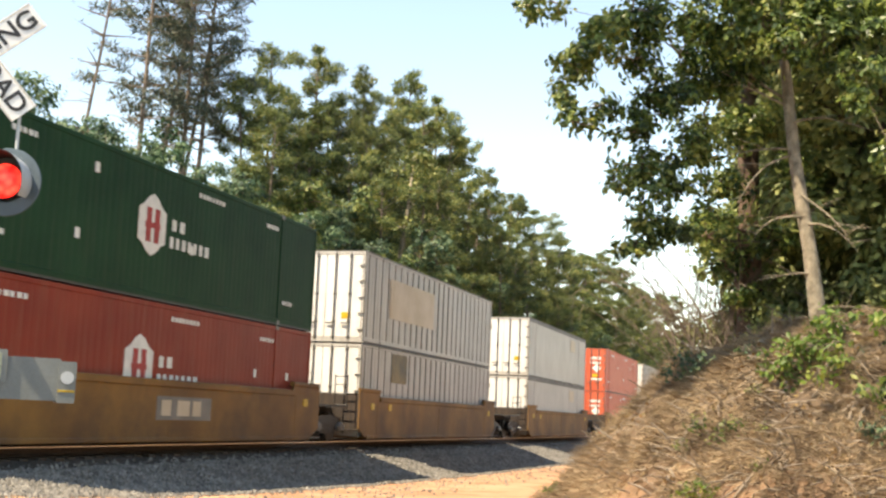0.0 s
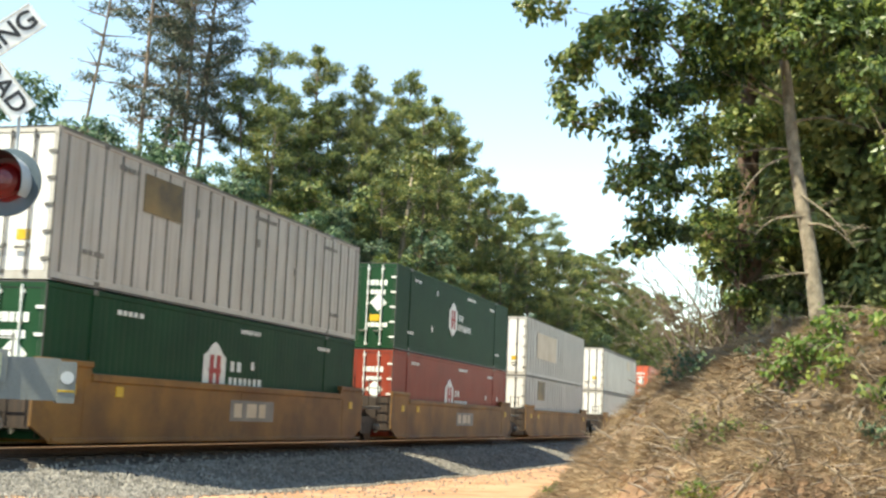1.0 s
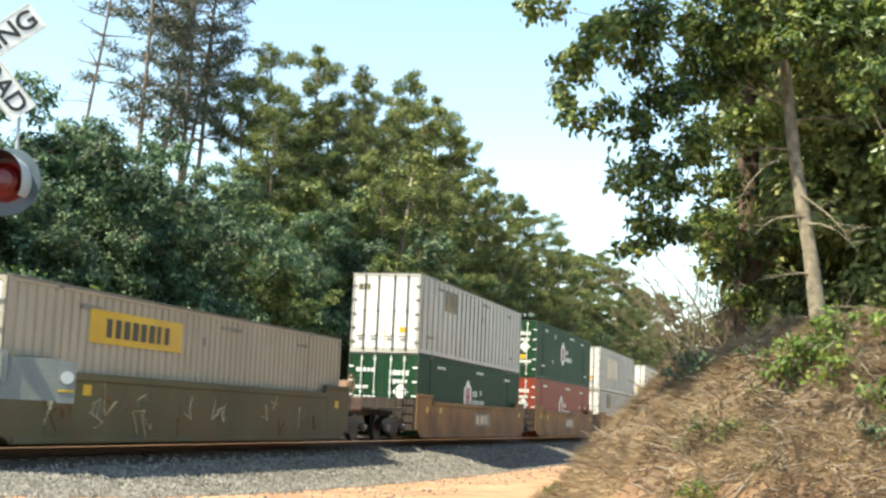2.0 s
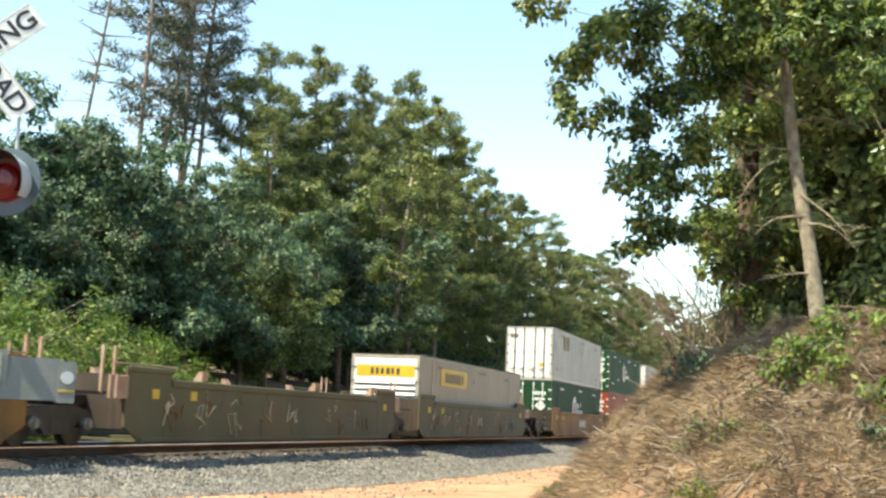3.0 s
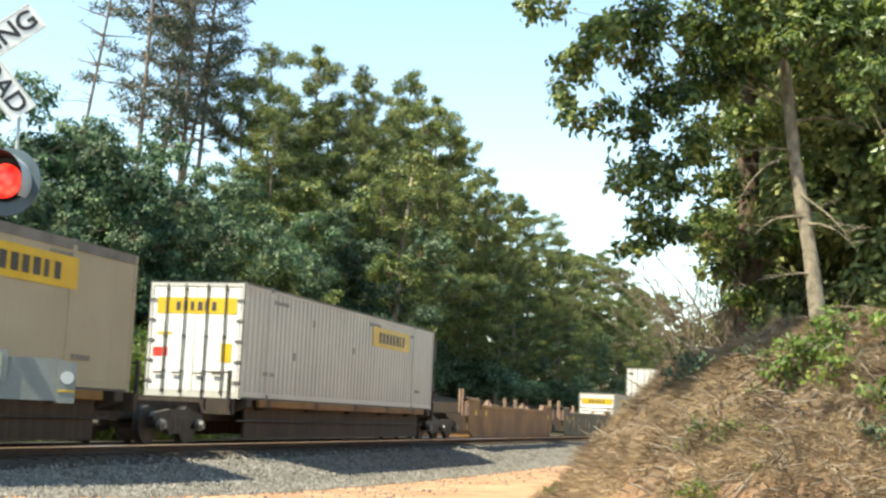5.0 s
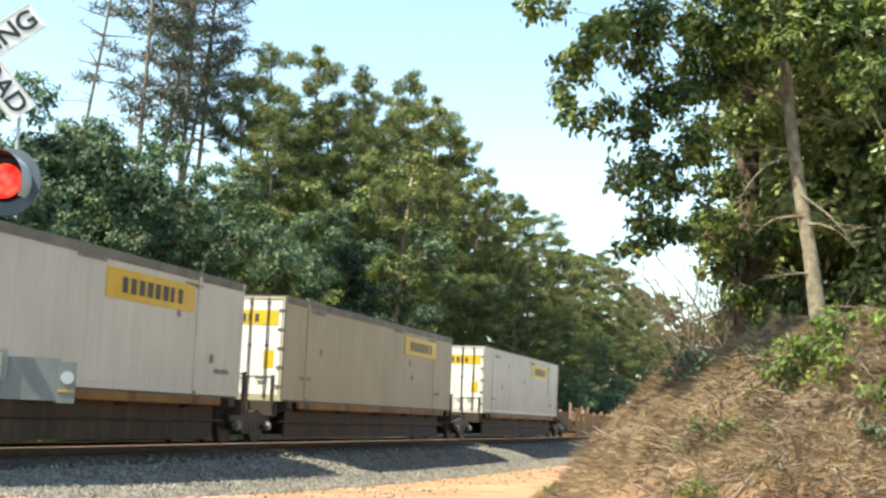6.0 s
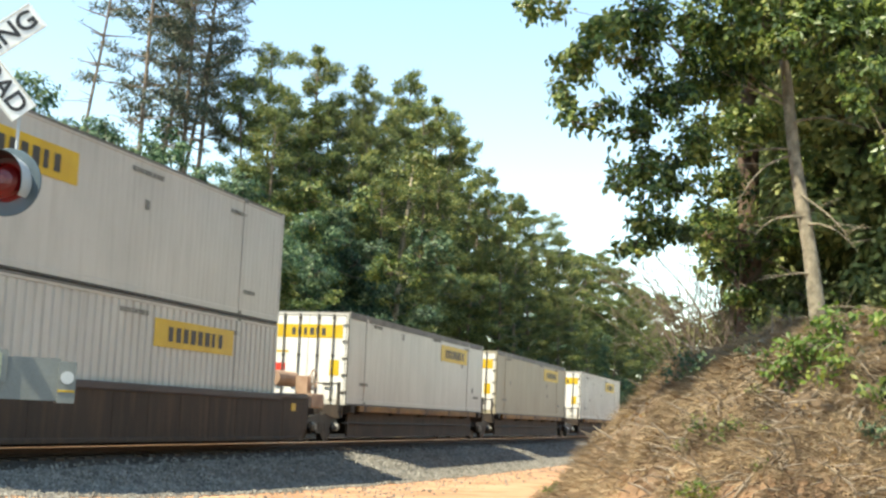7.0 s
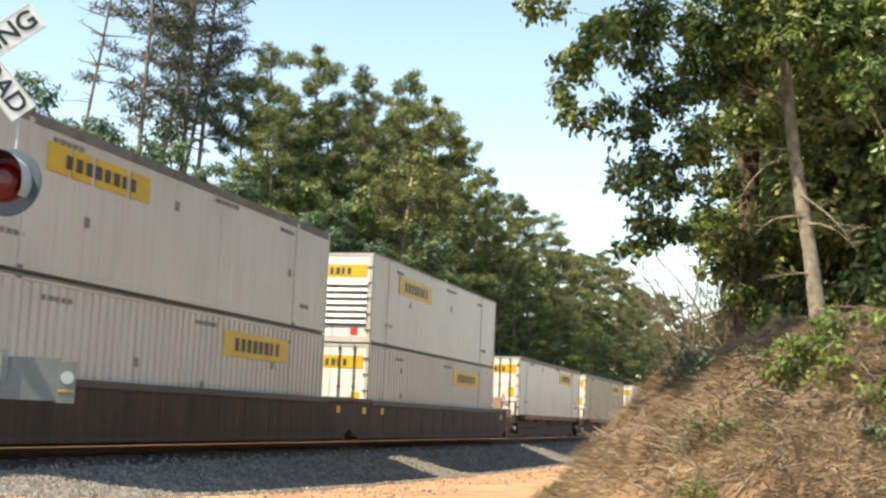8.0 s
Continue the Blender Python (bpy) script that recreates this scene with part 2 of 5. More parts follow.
# ---- mesh building ----
class Mesh:
    """Gathers vertices and faces of one part."""

    def __init__(self):
        self.v, self.f = [], []

    def box(self, x0, x1, y0, y1, z0, z1, c=0.0):
        """A box; c bevels its edges along y by cutting the corners of the x-z section."""
        if c:
            ring = [(x0 + c, z0), (x1 - c, z0), (x1, z0 + c), (x1, z1 - c), (x1 - c, z1), (x0 + c, z1), (x0, z1 - c), (x0, z0 + c)]
        else:
            ring = [(x0, z0), (x1, z0), (x1, z1), (x0, z1)]
        return self.prism_y(ring, y0, y1)

    def prism_y(self, ring, y0, y1):
        b, k = len(self.v), len(ring)
        self.v += [(x, y0, z) for x, z in ring] + [(x, y1, z) for x, z in ring]
        self.f += [(b + i, b + (i + 1) % k, b + k + (i + 1) % k, b + k + i) for i in range(k)]
        self.f += [tuple(b + i for i in reversed(range(k))), tuple(b + k + i for i in range(k))]
        return self

    def prism(self, ring, way):
        """A closed ring of 3D points pushed along a vector."""
        b, k = len(self.v), len(ring)
        self.v += [tuple(p) for p in ring] + [tuple(Vector(p) + Vector(way)) for p in ring]
        self.f += [(b + i, b + (i + 1) % k, b + k + (i + 1) % k, b + k + i) for i in range(k)]
        self.f += [tuple(b + i for i in reversed(range(k))), tuple(b + k + i for i in range(k))]
        return self

    def tube(self, pts, radii, n=6, caps=True):
        """A tapered tube along points."""
        b = len(self.v)
        pts = [Vector(p) for p in pts]
        for i, p in enumerate(pts):
            d = (pts[min(i + 1, len(pts) - 1)] - pts[max(i - 1, 0)]).normalized()
            u = d.cross(Vector((0.3, 0.9, 0.2)) if abs(d.z) > 0.8 else Vector((0, 0, 1))).normalized()
            w = d.cross(u)
            self.v += [tuple(p + radii[i] * (math.cos(a) * u + math.sin(a) * w)) for a in (2 * math.pi * k / n for k in range(n))]
        for i in range(len(pts) - 1):
            for k in range(n):
                self.f.append((b + i * n + k, b + i * n + (k + 1) % n, b + (i + 1) * n + (k + 1) % n, b + (i + 1) * n + k))
        if caps:
            self.f.append(tuple(b + k for k in reversed(range(n))))
            self.f.append(tuple(b + (len(pts) - 1) * n + k for k in range(n)))
        return self

    def revolve_x(self, profile, n=20, centre=(0, 0, 0)):
        """Profile of (x, radius) turned about the x axis."""
        b = len(self.v)
        cx, cy, cz = centre
        for x, r in profile:
            self.v += [(cx + x, cy + r * math.cos(2 * math.pi * k / n), cz + r * math.sin(2 * math.pi * k / n)) for k in range(n)]
        for i in range(len(profile) - 1):
            for k in range(n):
                self.f.append((b + i * n + k, b + i * n + (k + 1) % n, b + (i + 1) * n + (k + 1) % n, b + (i + 1) * n + k))
        self.f.append(tuple(b + k for k in reversed(range(n))))
        self.f.append(tuple(b + (len(profile) - 1) * n + k for k in range(n)))
        return self

    def leaves(self, c, d, side, length, width, fold=0.15):
        """Many pointed leaves: base points c, directions d, side vectors (n x 3 arrays), lengths and widths."""
        b, n = len(self.v), len(c)
        up = np.cross(d, side)
        mid = c + d * (length * 0.5)[:, None]
        pts = np.stack([c, mid + side * (width * 0.5)[:, None] + up * (width * fold)[:, None], c + d * length[:, None],
                        mid - side * (width * 0.5)[:, None] + up * (width * fold)[:, None]], 1).reshape(-1, 3)
        self.v += pts.tolist()
        idx = b + np.arange(n)[:, None] * 4
        self.f += np.concatenate([idx + [0, 1, 2], idx + [0, 2, 3]], 0).tolist() if fold else (idx + [0, 1, 2, 3]).tolist()
        return self

    def blades(self, c, d, side, length, width):
        """Many needle blades, one triangle each."""
        b, n = len(self.v), len(c)
        pts = np.stack([c + side * (width * 0.5)[:, None], c - side * (width * 0.5)[:, None], c + d * length[:, None]], 1).reshape(-1, 3)
        self.v += pts.tolist()
        self.f += (b + np.arange(n)[:, None] * 3 + [0, 1, 2]).tolist()
        return self

    def data(self, name, material, smooth=False):
        me = bpy.data.meshes.new(name)
        me.from_pydata(self.v, [], self.f)
        me.materials.append(material)
        if smooth:
            me.shade_smooth()
        me.update()
        return me


def part(name, mesh, material, parent, label="", smooth=False):
    ob = new(name, mesh.data(name, material, smooth))
    ob.parent = parent
    if label:
        tagged(ob, label)
    if name in ("lettering", "branchwork", "bare_branchwork", "stem_tangle"):
        tagged(ob, kind="stuff")
    return ob


def thing(name, label, category, group="", kind=""):
    return tagged(new(name), label, category, group, kind)


def unit(a):
    return a / np.maximum(np.linalg.norm(a, axis=1, keepdims=True), 1e-9)


# ---- ground, bank and track ----
TRACK = -14.58


def smooth(a, b, v):
    u = min(max((v - a) / (b - a), 0.0), 1.0)
    return u * u * (3 - 2 * u)


def dirt_level(y):
    return -1.0 + 0.6 * math.exp(-abs(y - 14.0) / 10.0)


def bank_depth(x, y):
    """How far inside the toe of the cutting a point lies (rounded corner toward the road)."""
    cx, cy, r = 2.15, 28.4, 8.0
    if x < cx and y < cy:
        return r - math.hypot(x - cx, y - cy)
    return min(x - (cx - r), y - (cy - r))


def ground_height(x, y):
    z = dirt_level(y)
    if x < -10.6:
        z = z - 0.45 * smooth(-10.75, -11.8, x)
    if x < TRACK:
        z = -1.2 + 0.3 * smooth(-17.5, -19.0, x) + 3.6 * smooth(-19.5, -30.0, x) + 15.0 * smooth(-34, -80, x)
    d = bank_depth(x, y)
    if d > 0:
        lump = 0.24 * noise.noise((x * 0.7, y * 0.7, 3.1)) + 0.17 * noise.noise((x * 2.1, y * 2.1, 7.7)) + 0.10 * noise.noise((x * 6, y * 6, 1.7)) - 0.22 * (1 - abs(noise.noise(((x - y) * 1.5, (x + y) * 0.45, 2.3)))) ** 6
        rise = 0.98 * min(d, 3.0) + 0.44 * min(max(d - 3.0, 0), 2.5) + 0.16 * min(max(d - 5.5, 0), 10) + 0.05 * max(d - 16.2, 0)
        z += rise * smooth(-0.3, 1.2, d) + lump * smooth(0, 1.5, d) * (1 if d < 60 else 0)
    elif x > -10.6:
        z += 0.03 * noise.noise((x * 1.1, y * 1.1, 0)) + 0.015 * noise.noise((x * 4, y * 4, 0))
    return z


def spread(a, b, step, far, grow=1.25):
    """Grid lines: even between a and b, ever wider outside, out to -far and far."""
    lines = list(np.arange(a, b + 1e-6, step))
    for sign, start in ((-1, a), (1, b)):
        s, v = step, start
        while abs(v) < far:
            s *= grow
            v += sign * s
            lines.append(v)
    return sorted(lines)


def build_ground():
    xs, ys = spread(-20, 6, 0.22, 1500), spread(8, 46, 0.22, 1500)
    m = Mesh()
    soil = []
    for y in ys:
        for x in xs:
            m.v.append((x, y, ground_height(x, y)))
            soil.append(max(smooth(-0.6, 1.6, bank_depth(x, y) + 0.5 * noise.noise((x * 0.9, y * 0.9, 5))), smooth(19, 15, y + 2 * noise.noise((x * 0.4, y * 0.4, 2))) * smooth(-9.5, -7.5, x)) if x > -10.6 else (1.0 if x < -17 else 0.0))
    w = len(xs)
    m.f = [(j * w + i, j * w + i + 1, (j + 1) * w + i + 1, (j + 1) * w + i) for j in range(len(ys) - 1) for i in range(w - 1)]
    mat = surf("bare_orange_dirt", (0.27, 0.135, 0.065), (0.43, 0.25, 0.145), 0.95, scale=0.8, bump=0.5, fine=14)
    n, l = mat.node_tree.nodes, mat.node_tree.links
    p = n["Principled BSDF"]
    base = p.inputs["Base Color"].links[0].from_socket
    at = n.new("ShaderNodeAttribute")
    at.attribute_name = "soil"
    nz = n.new("ShaderNodeTexNoise")
    nz.inputs["Scale"].default_value, nz.inputs["Detail"].default_value = 3.0, 8
    tc = n.new("ShaderNodeTexCoord")
    l.new(tc.outputs["Object"], nz.inputs["Vector"])
    ramp = n.new("ShaderNodeValToRGB")
    e = ramp.color_ramp.elements
    e[0].position, e[0].color = 0.3, (0.050, 0.034, 0.022, 1)
    e[1].position, e[1].color = 0.7, (0.18, 0.120, 0.072, 1)
    l.new(nz.outputs["Fac"], ramp.inputs[0])
    mix = n.new("ShaderNodeMix")
    mix.data_type = "RGBA"
    l.new(at.outputs["Fac"], mix.inputs[0])
    l.new(base, mix.inputs[6])
    l.new(ramp.outputs[0], mix.inputs[7])
    l.new(mix.outputs[2], p.inputs["Base Color"])
    ob = new("ground", m.data("ground", mat, True))
    a = ob.data.attributes.new("soil", "FLOAT", "POINT")
    a.data.foreach_set("value", soil)
    tagged(ob, "bare orange dirt running up into a brown eroded cut bank", "ground", kind="structure")


build_ground()


def shoulder(o, y):
    """Height of the gravel at a distance o from the track's centre: ties lie half sunk in it."""
    top = -0.205 - 0.175 * smooth(1.25, 1.75, o)
    return top + (dirt_level(y) + 0.36) * smooth(1.7, 4.15, o)


def build_ballast():
    """The shouldered gravel bed under the track, and the loose stones on its near shoulder."""
    m = Mesh()
    ys = list(np.arange(-40, 60, 0.5)) + list(np.arange(60, 700, 8.0))
    rng = random.Random(4)
    offs = [-4.6, -3.9, -3.0, -2.2, -1.5, -0.75, 0, 0.75, 1.2, 1.42, 1.6, 1.9, 2.3, 2.7, 3.1, 3.5, 3.9, 4.15]
    for y in ys:
        for o in offs:
            z = shoulder(o, y) if o > 0 else -0.26 - 0.9 * smooth(-2.0, -4.6, o)
            m.v.append((TRACK + o + (rng.uniform(-0.06, 0.06) if 2 < abs(o) < 4 else rng.uniform(-0.25, 0.1) if o > 4 else 0), y, z + rng.uniform(-0.02, 0.02)))
    w = len(offs)
    m.f = [(j * w + i, j * w + i + 1, (j + 1) * w + i + 1, (j + 1) * w + i) for j in range(len(ys) - 1) for i in range(w - 1)]
    bed = m.data("ballast_bed", GRAVEL, True)
    # the bed within 1.53 m of the centre line takes the darker gravel
    bed.materials.append(DARKGRAVEL)
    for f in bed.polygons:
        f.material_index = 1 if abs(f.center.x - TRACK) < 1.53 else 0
    tagged(new("ballast_bed", bed), "grey crushed-stone bed under the railway track", "gravel", kind="structure")
    g = np.random.default_rng(11)
    n = 34000
    y = 11 + 60 * g.random(n) ** 1.6
    o = 1.46 + 2.94 * g.random(n) ** 0.8
    o[:1800] = 4.1 + 2.6 * g.random(1800) ** 2
    s = 0.022 + 0.03 * g.random(n)
    s[:1800] *= 0.7
    base = np.array([(1, 0, 0), (-1, 0, 0), (0, 1, 0), (0, -1, 0), (0, 0, 1), (0, 0, -1)], float)
    faces = np.array([(0, 2, 4), (2, 1, 4), (1, 3, 4), (3, 0, 4), (2, 0, 5), (1, 2, 5), (3, 1, 5), (0, 3, 5)])
    st = Mesh()
    z = np.array([shoulder(a, b) if a < 4.2 else ground_height(TRACK + a, b) for a, b in zip(o, y)])
    c = np.stack([TRACK + o, y, z + s * 0.3], 1)
    r = s[:, None, None] * (0.6 + 0.8 * g.random((n, 6, 1)))
    pts = c[:, None, :] + base[None] * r + g.normal(0, 0.006, (n, 6, 3))
    st.v = pts.reshape(-1, 3).tolist()
    st.f = (np.arange(n)[:, None, None] * 6 + faces[None]).reshape(-1, 3).tolist()
    tagged(new("ballast_stones", st.data("ballast_stones", STONE)), "loose angular grey crushed stones on the track shoulder", "gravel", kind="stuff")


build_ballast()


def build_track():
    t = thing("railway_track", "straight single railway track with brown rails on dark wooden ties", "railway track")
    for side in (-1, 1):
        x = TRACK + side * 0.755
        web = Mesh().prism_y([(x - 0.075, -0.175), (x + 0.075, -0.175), (x + 0.07, -0.155), (x + 0.012, -0.13), (x + 0.012, -0.05), (x + 0.037, -0.035),
                              (x + 0.037, -0.008), (x - 0.037, -0.008), (x - 0.037, -0.035), (x - 0.012, -0.05), (x - 0.012, -0.13), (x - 0.07, -0.155)], -60, 700)
        rail = part("rail", web, RAILRUST, t, "rusty brown steel rail")
        part("running_surface", Mesh().box(x - 0.039, x + 0.039, -60, 700, -0.034, 0.0, 0.008), BRIGHTSTEEL, rail, "polished bright rail head")
    me = Mesh().box(-1.3, 1.3, -0.125, 0.125, -0.40, -0.176, 0.015).data("tie", TIE)
    rng = random.Random(2)
    for i in range(270):
        ob = new("tie", me)
        ob.parent = t
        ob.matrix_basis = pose(TRACK + rng.uniform(-0.05, 0.05), -6 + i * 0.5, rng.uniform(-0.012, 0.0), 0, 0, rng.uniform(-1.2, 1.2))


build_track()


# ---- the train ----
def corrugated(x, y0, y1, z0, z1, pitch, depth, out):
    """A pressed side wall: flats and grooves along y."""
    m = Mesh()
    line, y = [], y0
    while y < y1 - 1e-3:
        for f, d in ((0.0, 0), (0.60, 0), (0.66, 1), (0.93, 1)):
            if y + f * pitch < y1:
                line.append((y + f * pitch, d * depth))
        y += pitch
    line.append((y1, 0))
    for yy, d in line:
        m.v += [(x - out * d, yy, z0), (x - out * d, yy, z1)]
    m.f = [(2 * i, 2 * i + 2, 2 * i + 3, 2 * i + 1) if out > 0 else (2 * i, 2 * i + 1, 2 * i + 3, 2 * i + 2) for i in range(len(line) - 1)]
    return m


def panel_x(x, y0, y1, z0, z1, t=0.008):
    return Mesh().box(x, x + t, y0, y1, z0, z1)


def bars_x(x, y0, y1, z0, z1, count, seed, fill=0.62, t=0.006):
    """Unreadable lettering: upright bars of uneven width between y0 and y1."""
    m, rng = Mesh(), random.Random(seed)
    w = (y1 - y0) / count
    for i in range(count):
        a = y0 + i * w
        b = a + w * fill * rng.uniform(0.75, 1.15)
        m.box(x, x + t, a, b, z0, z1)
    return m


def bars_y(y, x0, x1, z0, z1, count, seed, fill=0.62, t=0.006):
    m, rng = Mesh(), random.Random(seed)
    w = (x1 - x0) / count
    for i in range(count):
        a = x0 + i * w
        b = a + w * fill * rng.uniform(0.75, 1.15)
        m.box(a, b, y - t, y, z0, z1)
    return m


def container(label, paint, look_kind, height=2.86, banner=None, door_kind="plain", group="containers on the train", split=False):
    """A 53-foot freight container; its origin is under its middle, its doors face -y."""
    L, W, H = 16.15, 2.59, height
    h, w = L / 2, W / 2
    c = thing("freight_container", label, "container", group)
    fr = Mesh()
    for sx in (-1, 1):
        xa, xb = sorted((sx * w, sx * (w - 0.09)))
        for ya in (-h, h - 0.10):
            fr.box(xa, xb, ya, ya + 0.10, 0, H)
        fr.box(xa, xb, -h + 0.1, h - 0.1, H - 0.11, H, 0.015)
        fr.box(xa, xb, -h + 0.1, h - 0.1, 0, 0.17, 0.015)
    for ya in (-h, h - 0.1):
        fr.box(-w + 0.09, w - 0.09, ya, ya + 0.1, H - 0.12, H)
        fr.box(-w + 0.09, w - 0.09, ya, ya + 0.1, 0, 0.15)
    part("frame", fr, paint, c)
    # dark rail on pale boxes; its colour also holds the roof edge's shadow
    if paint not in (GREEN, RED, ORANGERED):
        for sx in (-1, 1):
            part("roof_rail", Mesh().box(*sorted((sx * (w - 0.02), sx * (w + 0.005))), -h + 0.1, h - 0.1, H - (0.19 if look_kind == "smooth" else 0.05), H + 0.004), TOPRAIL, c, "dark roof rail, the shadow along the edge in its colour")
    # dark strip paints in the shaded gap between stacked containers
    part("gap_strip", Mesh().box(w - 0.02, w + 0.005, -h + 0.1, h - 0.1, -0.002, 0.045), INK, c, "black strip standing for the shaded gap under the container")
    # narrow black strips outline the rear frame
    edge = Mesh()
    for sx in (-1, 1):
        edge.box(*sorted((sx * (w - 0.022), sx * (w + 0.003))), -h - 0.003, -h + 0.02, 0.02, H - 0.02)
    edge.box(-w + 0.022, w - 0.022, -h - 0.003, -h + 0.02, H - 0.03, H + 0.002)
    part("end_trim", edge, INK, c, "narrow black strip along the rear frame edges")
    part("roof", Mesh().box(-w + 0.08, w - 0.08, -h + 0.09, h - 0.09, H - 0.05, H - 0.012), paint, c)
    part("floor", Mesh().box(-w + 0.08, w - 0.08, -h + 0.09, h - 0.09, 0.03, 0.13), RODS, c)
    part("front_panel", Mesh().box(-w + 0.085, w - 0.085, h - 0.05, h - 0.02, 0.15, H - 0.11), paint, c)
    pitch, depth = {"posts": (0.62, 0.012), "ribs": (0.285, 0.045), "fine": (0.235, 0.003), "smooth": (1.02, 0.006)}[look_kind]
    for sx in (-1, 1):
        side = part("side_panel", corrugated(sx * (w - 0.012), -h + 0.1, h - 0.1, 0.17, H - 0.11, pitch, depth, sx), paint, c)
        if look_kind == "posts" and sx > 0:
            for k in range(25):
                y = -h + 0.30 + k * 0.648
                part("side_post", Mesh().box(w - 0.02, w + 0.004, y, y + 0.06, 0.17, H - 0.11), SEAM, side)
    if look_kind in ("smooth", "fine", "ribs"):
        for y in (-6.45, 5.75):
            part("corner_post", Mesh().box(w - 0.05, w + 0.006, y - 0.075, y + 0.075, 0.02, H - 0.01), paint, c)
    cast = Mesh().box(-0.085, 0.085, -0.085, 0.085, -0.06, 0.06, 0.012).data("corner_casting", RODS)
    for sx in (-1, 1):
        for y in (-6.45, 5.75):
            for z in (0.07, H - 0.045):
                o = new("corner_casting", cast)
                o.parent = c
                o.matrix_basis = pose(sx * (w - 0.075), y, z)
    # doors, lock rods, hinges
    for sx in (-1, 1):
        xa, xb = sorted((sx * 0.008, sx * (w - 0.095)))
        d = Mesh().box(xa, xb, -h + 0.012, -h + 0.06, 0.16, H - 0.125)
        door = part("door", d, SUNLITWHITE if paint in (WHITE, COOLWHITE, TAN, CREAM) else paint, c)
        for x in (0.30, 0.80) if door_kind != "louvre" else ():
            rod = Mesh().tube([(sx * x, -h - 0.03, 0.09), (sx * x, -h - 0.03, H - 0.07)], [0.022, 0.022], 8)
            for z in (0.14, 0.62, H * 0.52, H - 0.2):
                rod.box(sx * x - 0.05, sx * x + 0.05, -h - 0.02, -h + 0.012, z - 0.035, z + 0.035)
            part("lock_rod", rod, PALEINK if paint in (GREEN, RED) else RODS, door)
            part("handle", Mesh().box(sx * x - 0.24, sx * x + 0.02, -h - 0.06, -h - 0.03, 0.55, 0.60), RODS, door)
        for z in (0.35, 0.85, 1.35, 1.85, 2.35):
            part("hinge", Mesh().box(sx * (w - 0.10) - 0.09, sx * (w - 0.10) + 0.09, -h - 0.018, -h + 0.004, z, z + 0.06), RODS if paint not in (GREEN, RED) else PALEINK, door)
    gas = Mesh()
    for x in (-w + 0.095, -0.004, w - 0.107):
        gas.box(x, x + 0.012, -h + 0.006, -h + 0.02, 0.15, H - 0.12)
    gas.box(-w + 0.1, w - 0.1, -h + 0.006, -h + 0.02, H - 0.135, H - 0.12)
    part("door_gasket", gas, INK, c, "black rubber door seal")
    if banner:
        y0, y1, z0, z1 = banner
        if split:
            for k, (fa, fb) in enumerate(((0.0, 0.19), (0.22, 0.40), (0.44, 0.75), (0.79, 1.0))):
                b = part("banner", panel_x(w - 0.006, y0 + fa * (y1 - y0), y0 + fb * (y1 - y0), z0, z1, 0.014), YELLOW, c, "square of a yellow company panel")
        else:
            b = part("banner", panel_x(w - 0.006, y0, y1, z0, z1, 0.014), YELLOW, c, "yellow company panel")
        part("lettering", bars_x(w + 0.009, y0 + 0.16 * (y1 - y0), y0 + 0.88 * (y1 - y0), z0 + 0.13, z1 - 0.15, 8, 5), INK, b, "dark unreadable lettering")
    yy = -h + 0.010
    if door_kind in ("yellow", "louvre"):
        part("door_banner", Mesh().box(-1.08, 1.10, yy - 0.006, yy, H - 0.80, H - 0.40), YELLOW, c, "yellow company panel")
        part("lettering", bars_y(yy - 0.008, -0.55, 0.62, H - 0.72, H - 0.50, 6, 9), INK, c, "dark unreadable lettering")
    if door_kind == "yellow":
        part("warning_label", Mesh().box(0.72, 1.02, yy - 0.006, yy, 0.86, 1.32), YELLOW, c, "yellow warning label")
        part("reflector", Mesh().box(-1.12, -0.72, yy - 0.006, yy, 0.98, 1.2), REFLECTOR, c, "red reflective panel")
        part("arrow", Mesh().box(-1.02, -0.62, yy - 0.006, yy, 1.52, 1.58), YELLOW, c)
    if door_kind == "louvre":
        for k in range(7):
            z = 0.56 + 0.205 * k
            part("door_slat", Mesh().prism([(-1.12, yy, z), (-1.12, yy - 0.07, z + 0.02), (-1.12, yy - 0.07, z + 0.05), (-1.12, yy, z + 0.13)], (2.24, 0, 0)), SUNLITWHITE, c)
            part("slat_gap", Mesh().box(-1.12, 1.12, yy - 0.008, yy, z - 0.05, z), RODS, c, "dark gap between the slats")
        part("warning_label", Mesh().box(0.62, 0.86, yy - 0.006, yy, 0.22, 0.46), REFLECTOR, c, "rusty red label")
    if door_kind == "label":
        part("warning_label", Mesh().box(0.55, 0.85, yy - 0.006, yy, 0.72, 0.92), YELLOW, c, "orange-yellow label")
        part("lettering", bars_y(yy - 0.006, -1.05, -0.55, H - 0.62, H - 0.40, 3, 2, 0.75), BROWNDECAL, c, "brown unreadable lettering")
    if door_kind == "hub":
        for k, (x0, x1, z0, z1) in enumerate([(0.25, 1.0, 2.1, 2.28), (0.25, 0.95, 1.8, 1.95), (-1.0, -0.3, 2.2, 2.34), (-1.05, -0.2, 1.2, 1.36), (-1.0, -0.2, 0.75, 0.95), (0.3, 1.05, 0.7, 0.85), (-1.0, -0.5, 1.6, 1.72)]):
            part("lettering", bars_y(yy - 0.006, x0, x1, z0, z1, 5, k, 0.8), PALEINK, c, "white unreadable lettering")
        part("diamond_placard", Mesh().prism([(0.68, yy, 1.22), (0.98, yy, 1.52), (0.68, yy, 1.82), (0.38, yy, 1.52)], (0, -0.008, 0)), PALEINK, c, "white diamond placard")
        part("warning_label", Mesh().box(0.4, 0.75, yy - 0.006, yy, 0.9, 1.12), YELLOW, c, "yellow label")
    return c


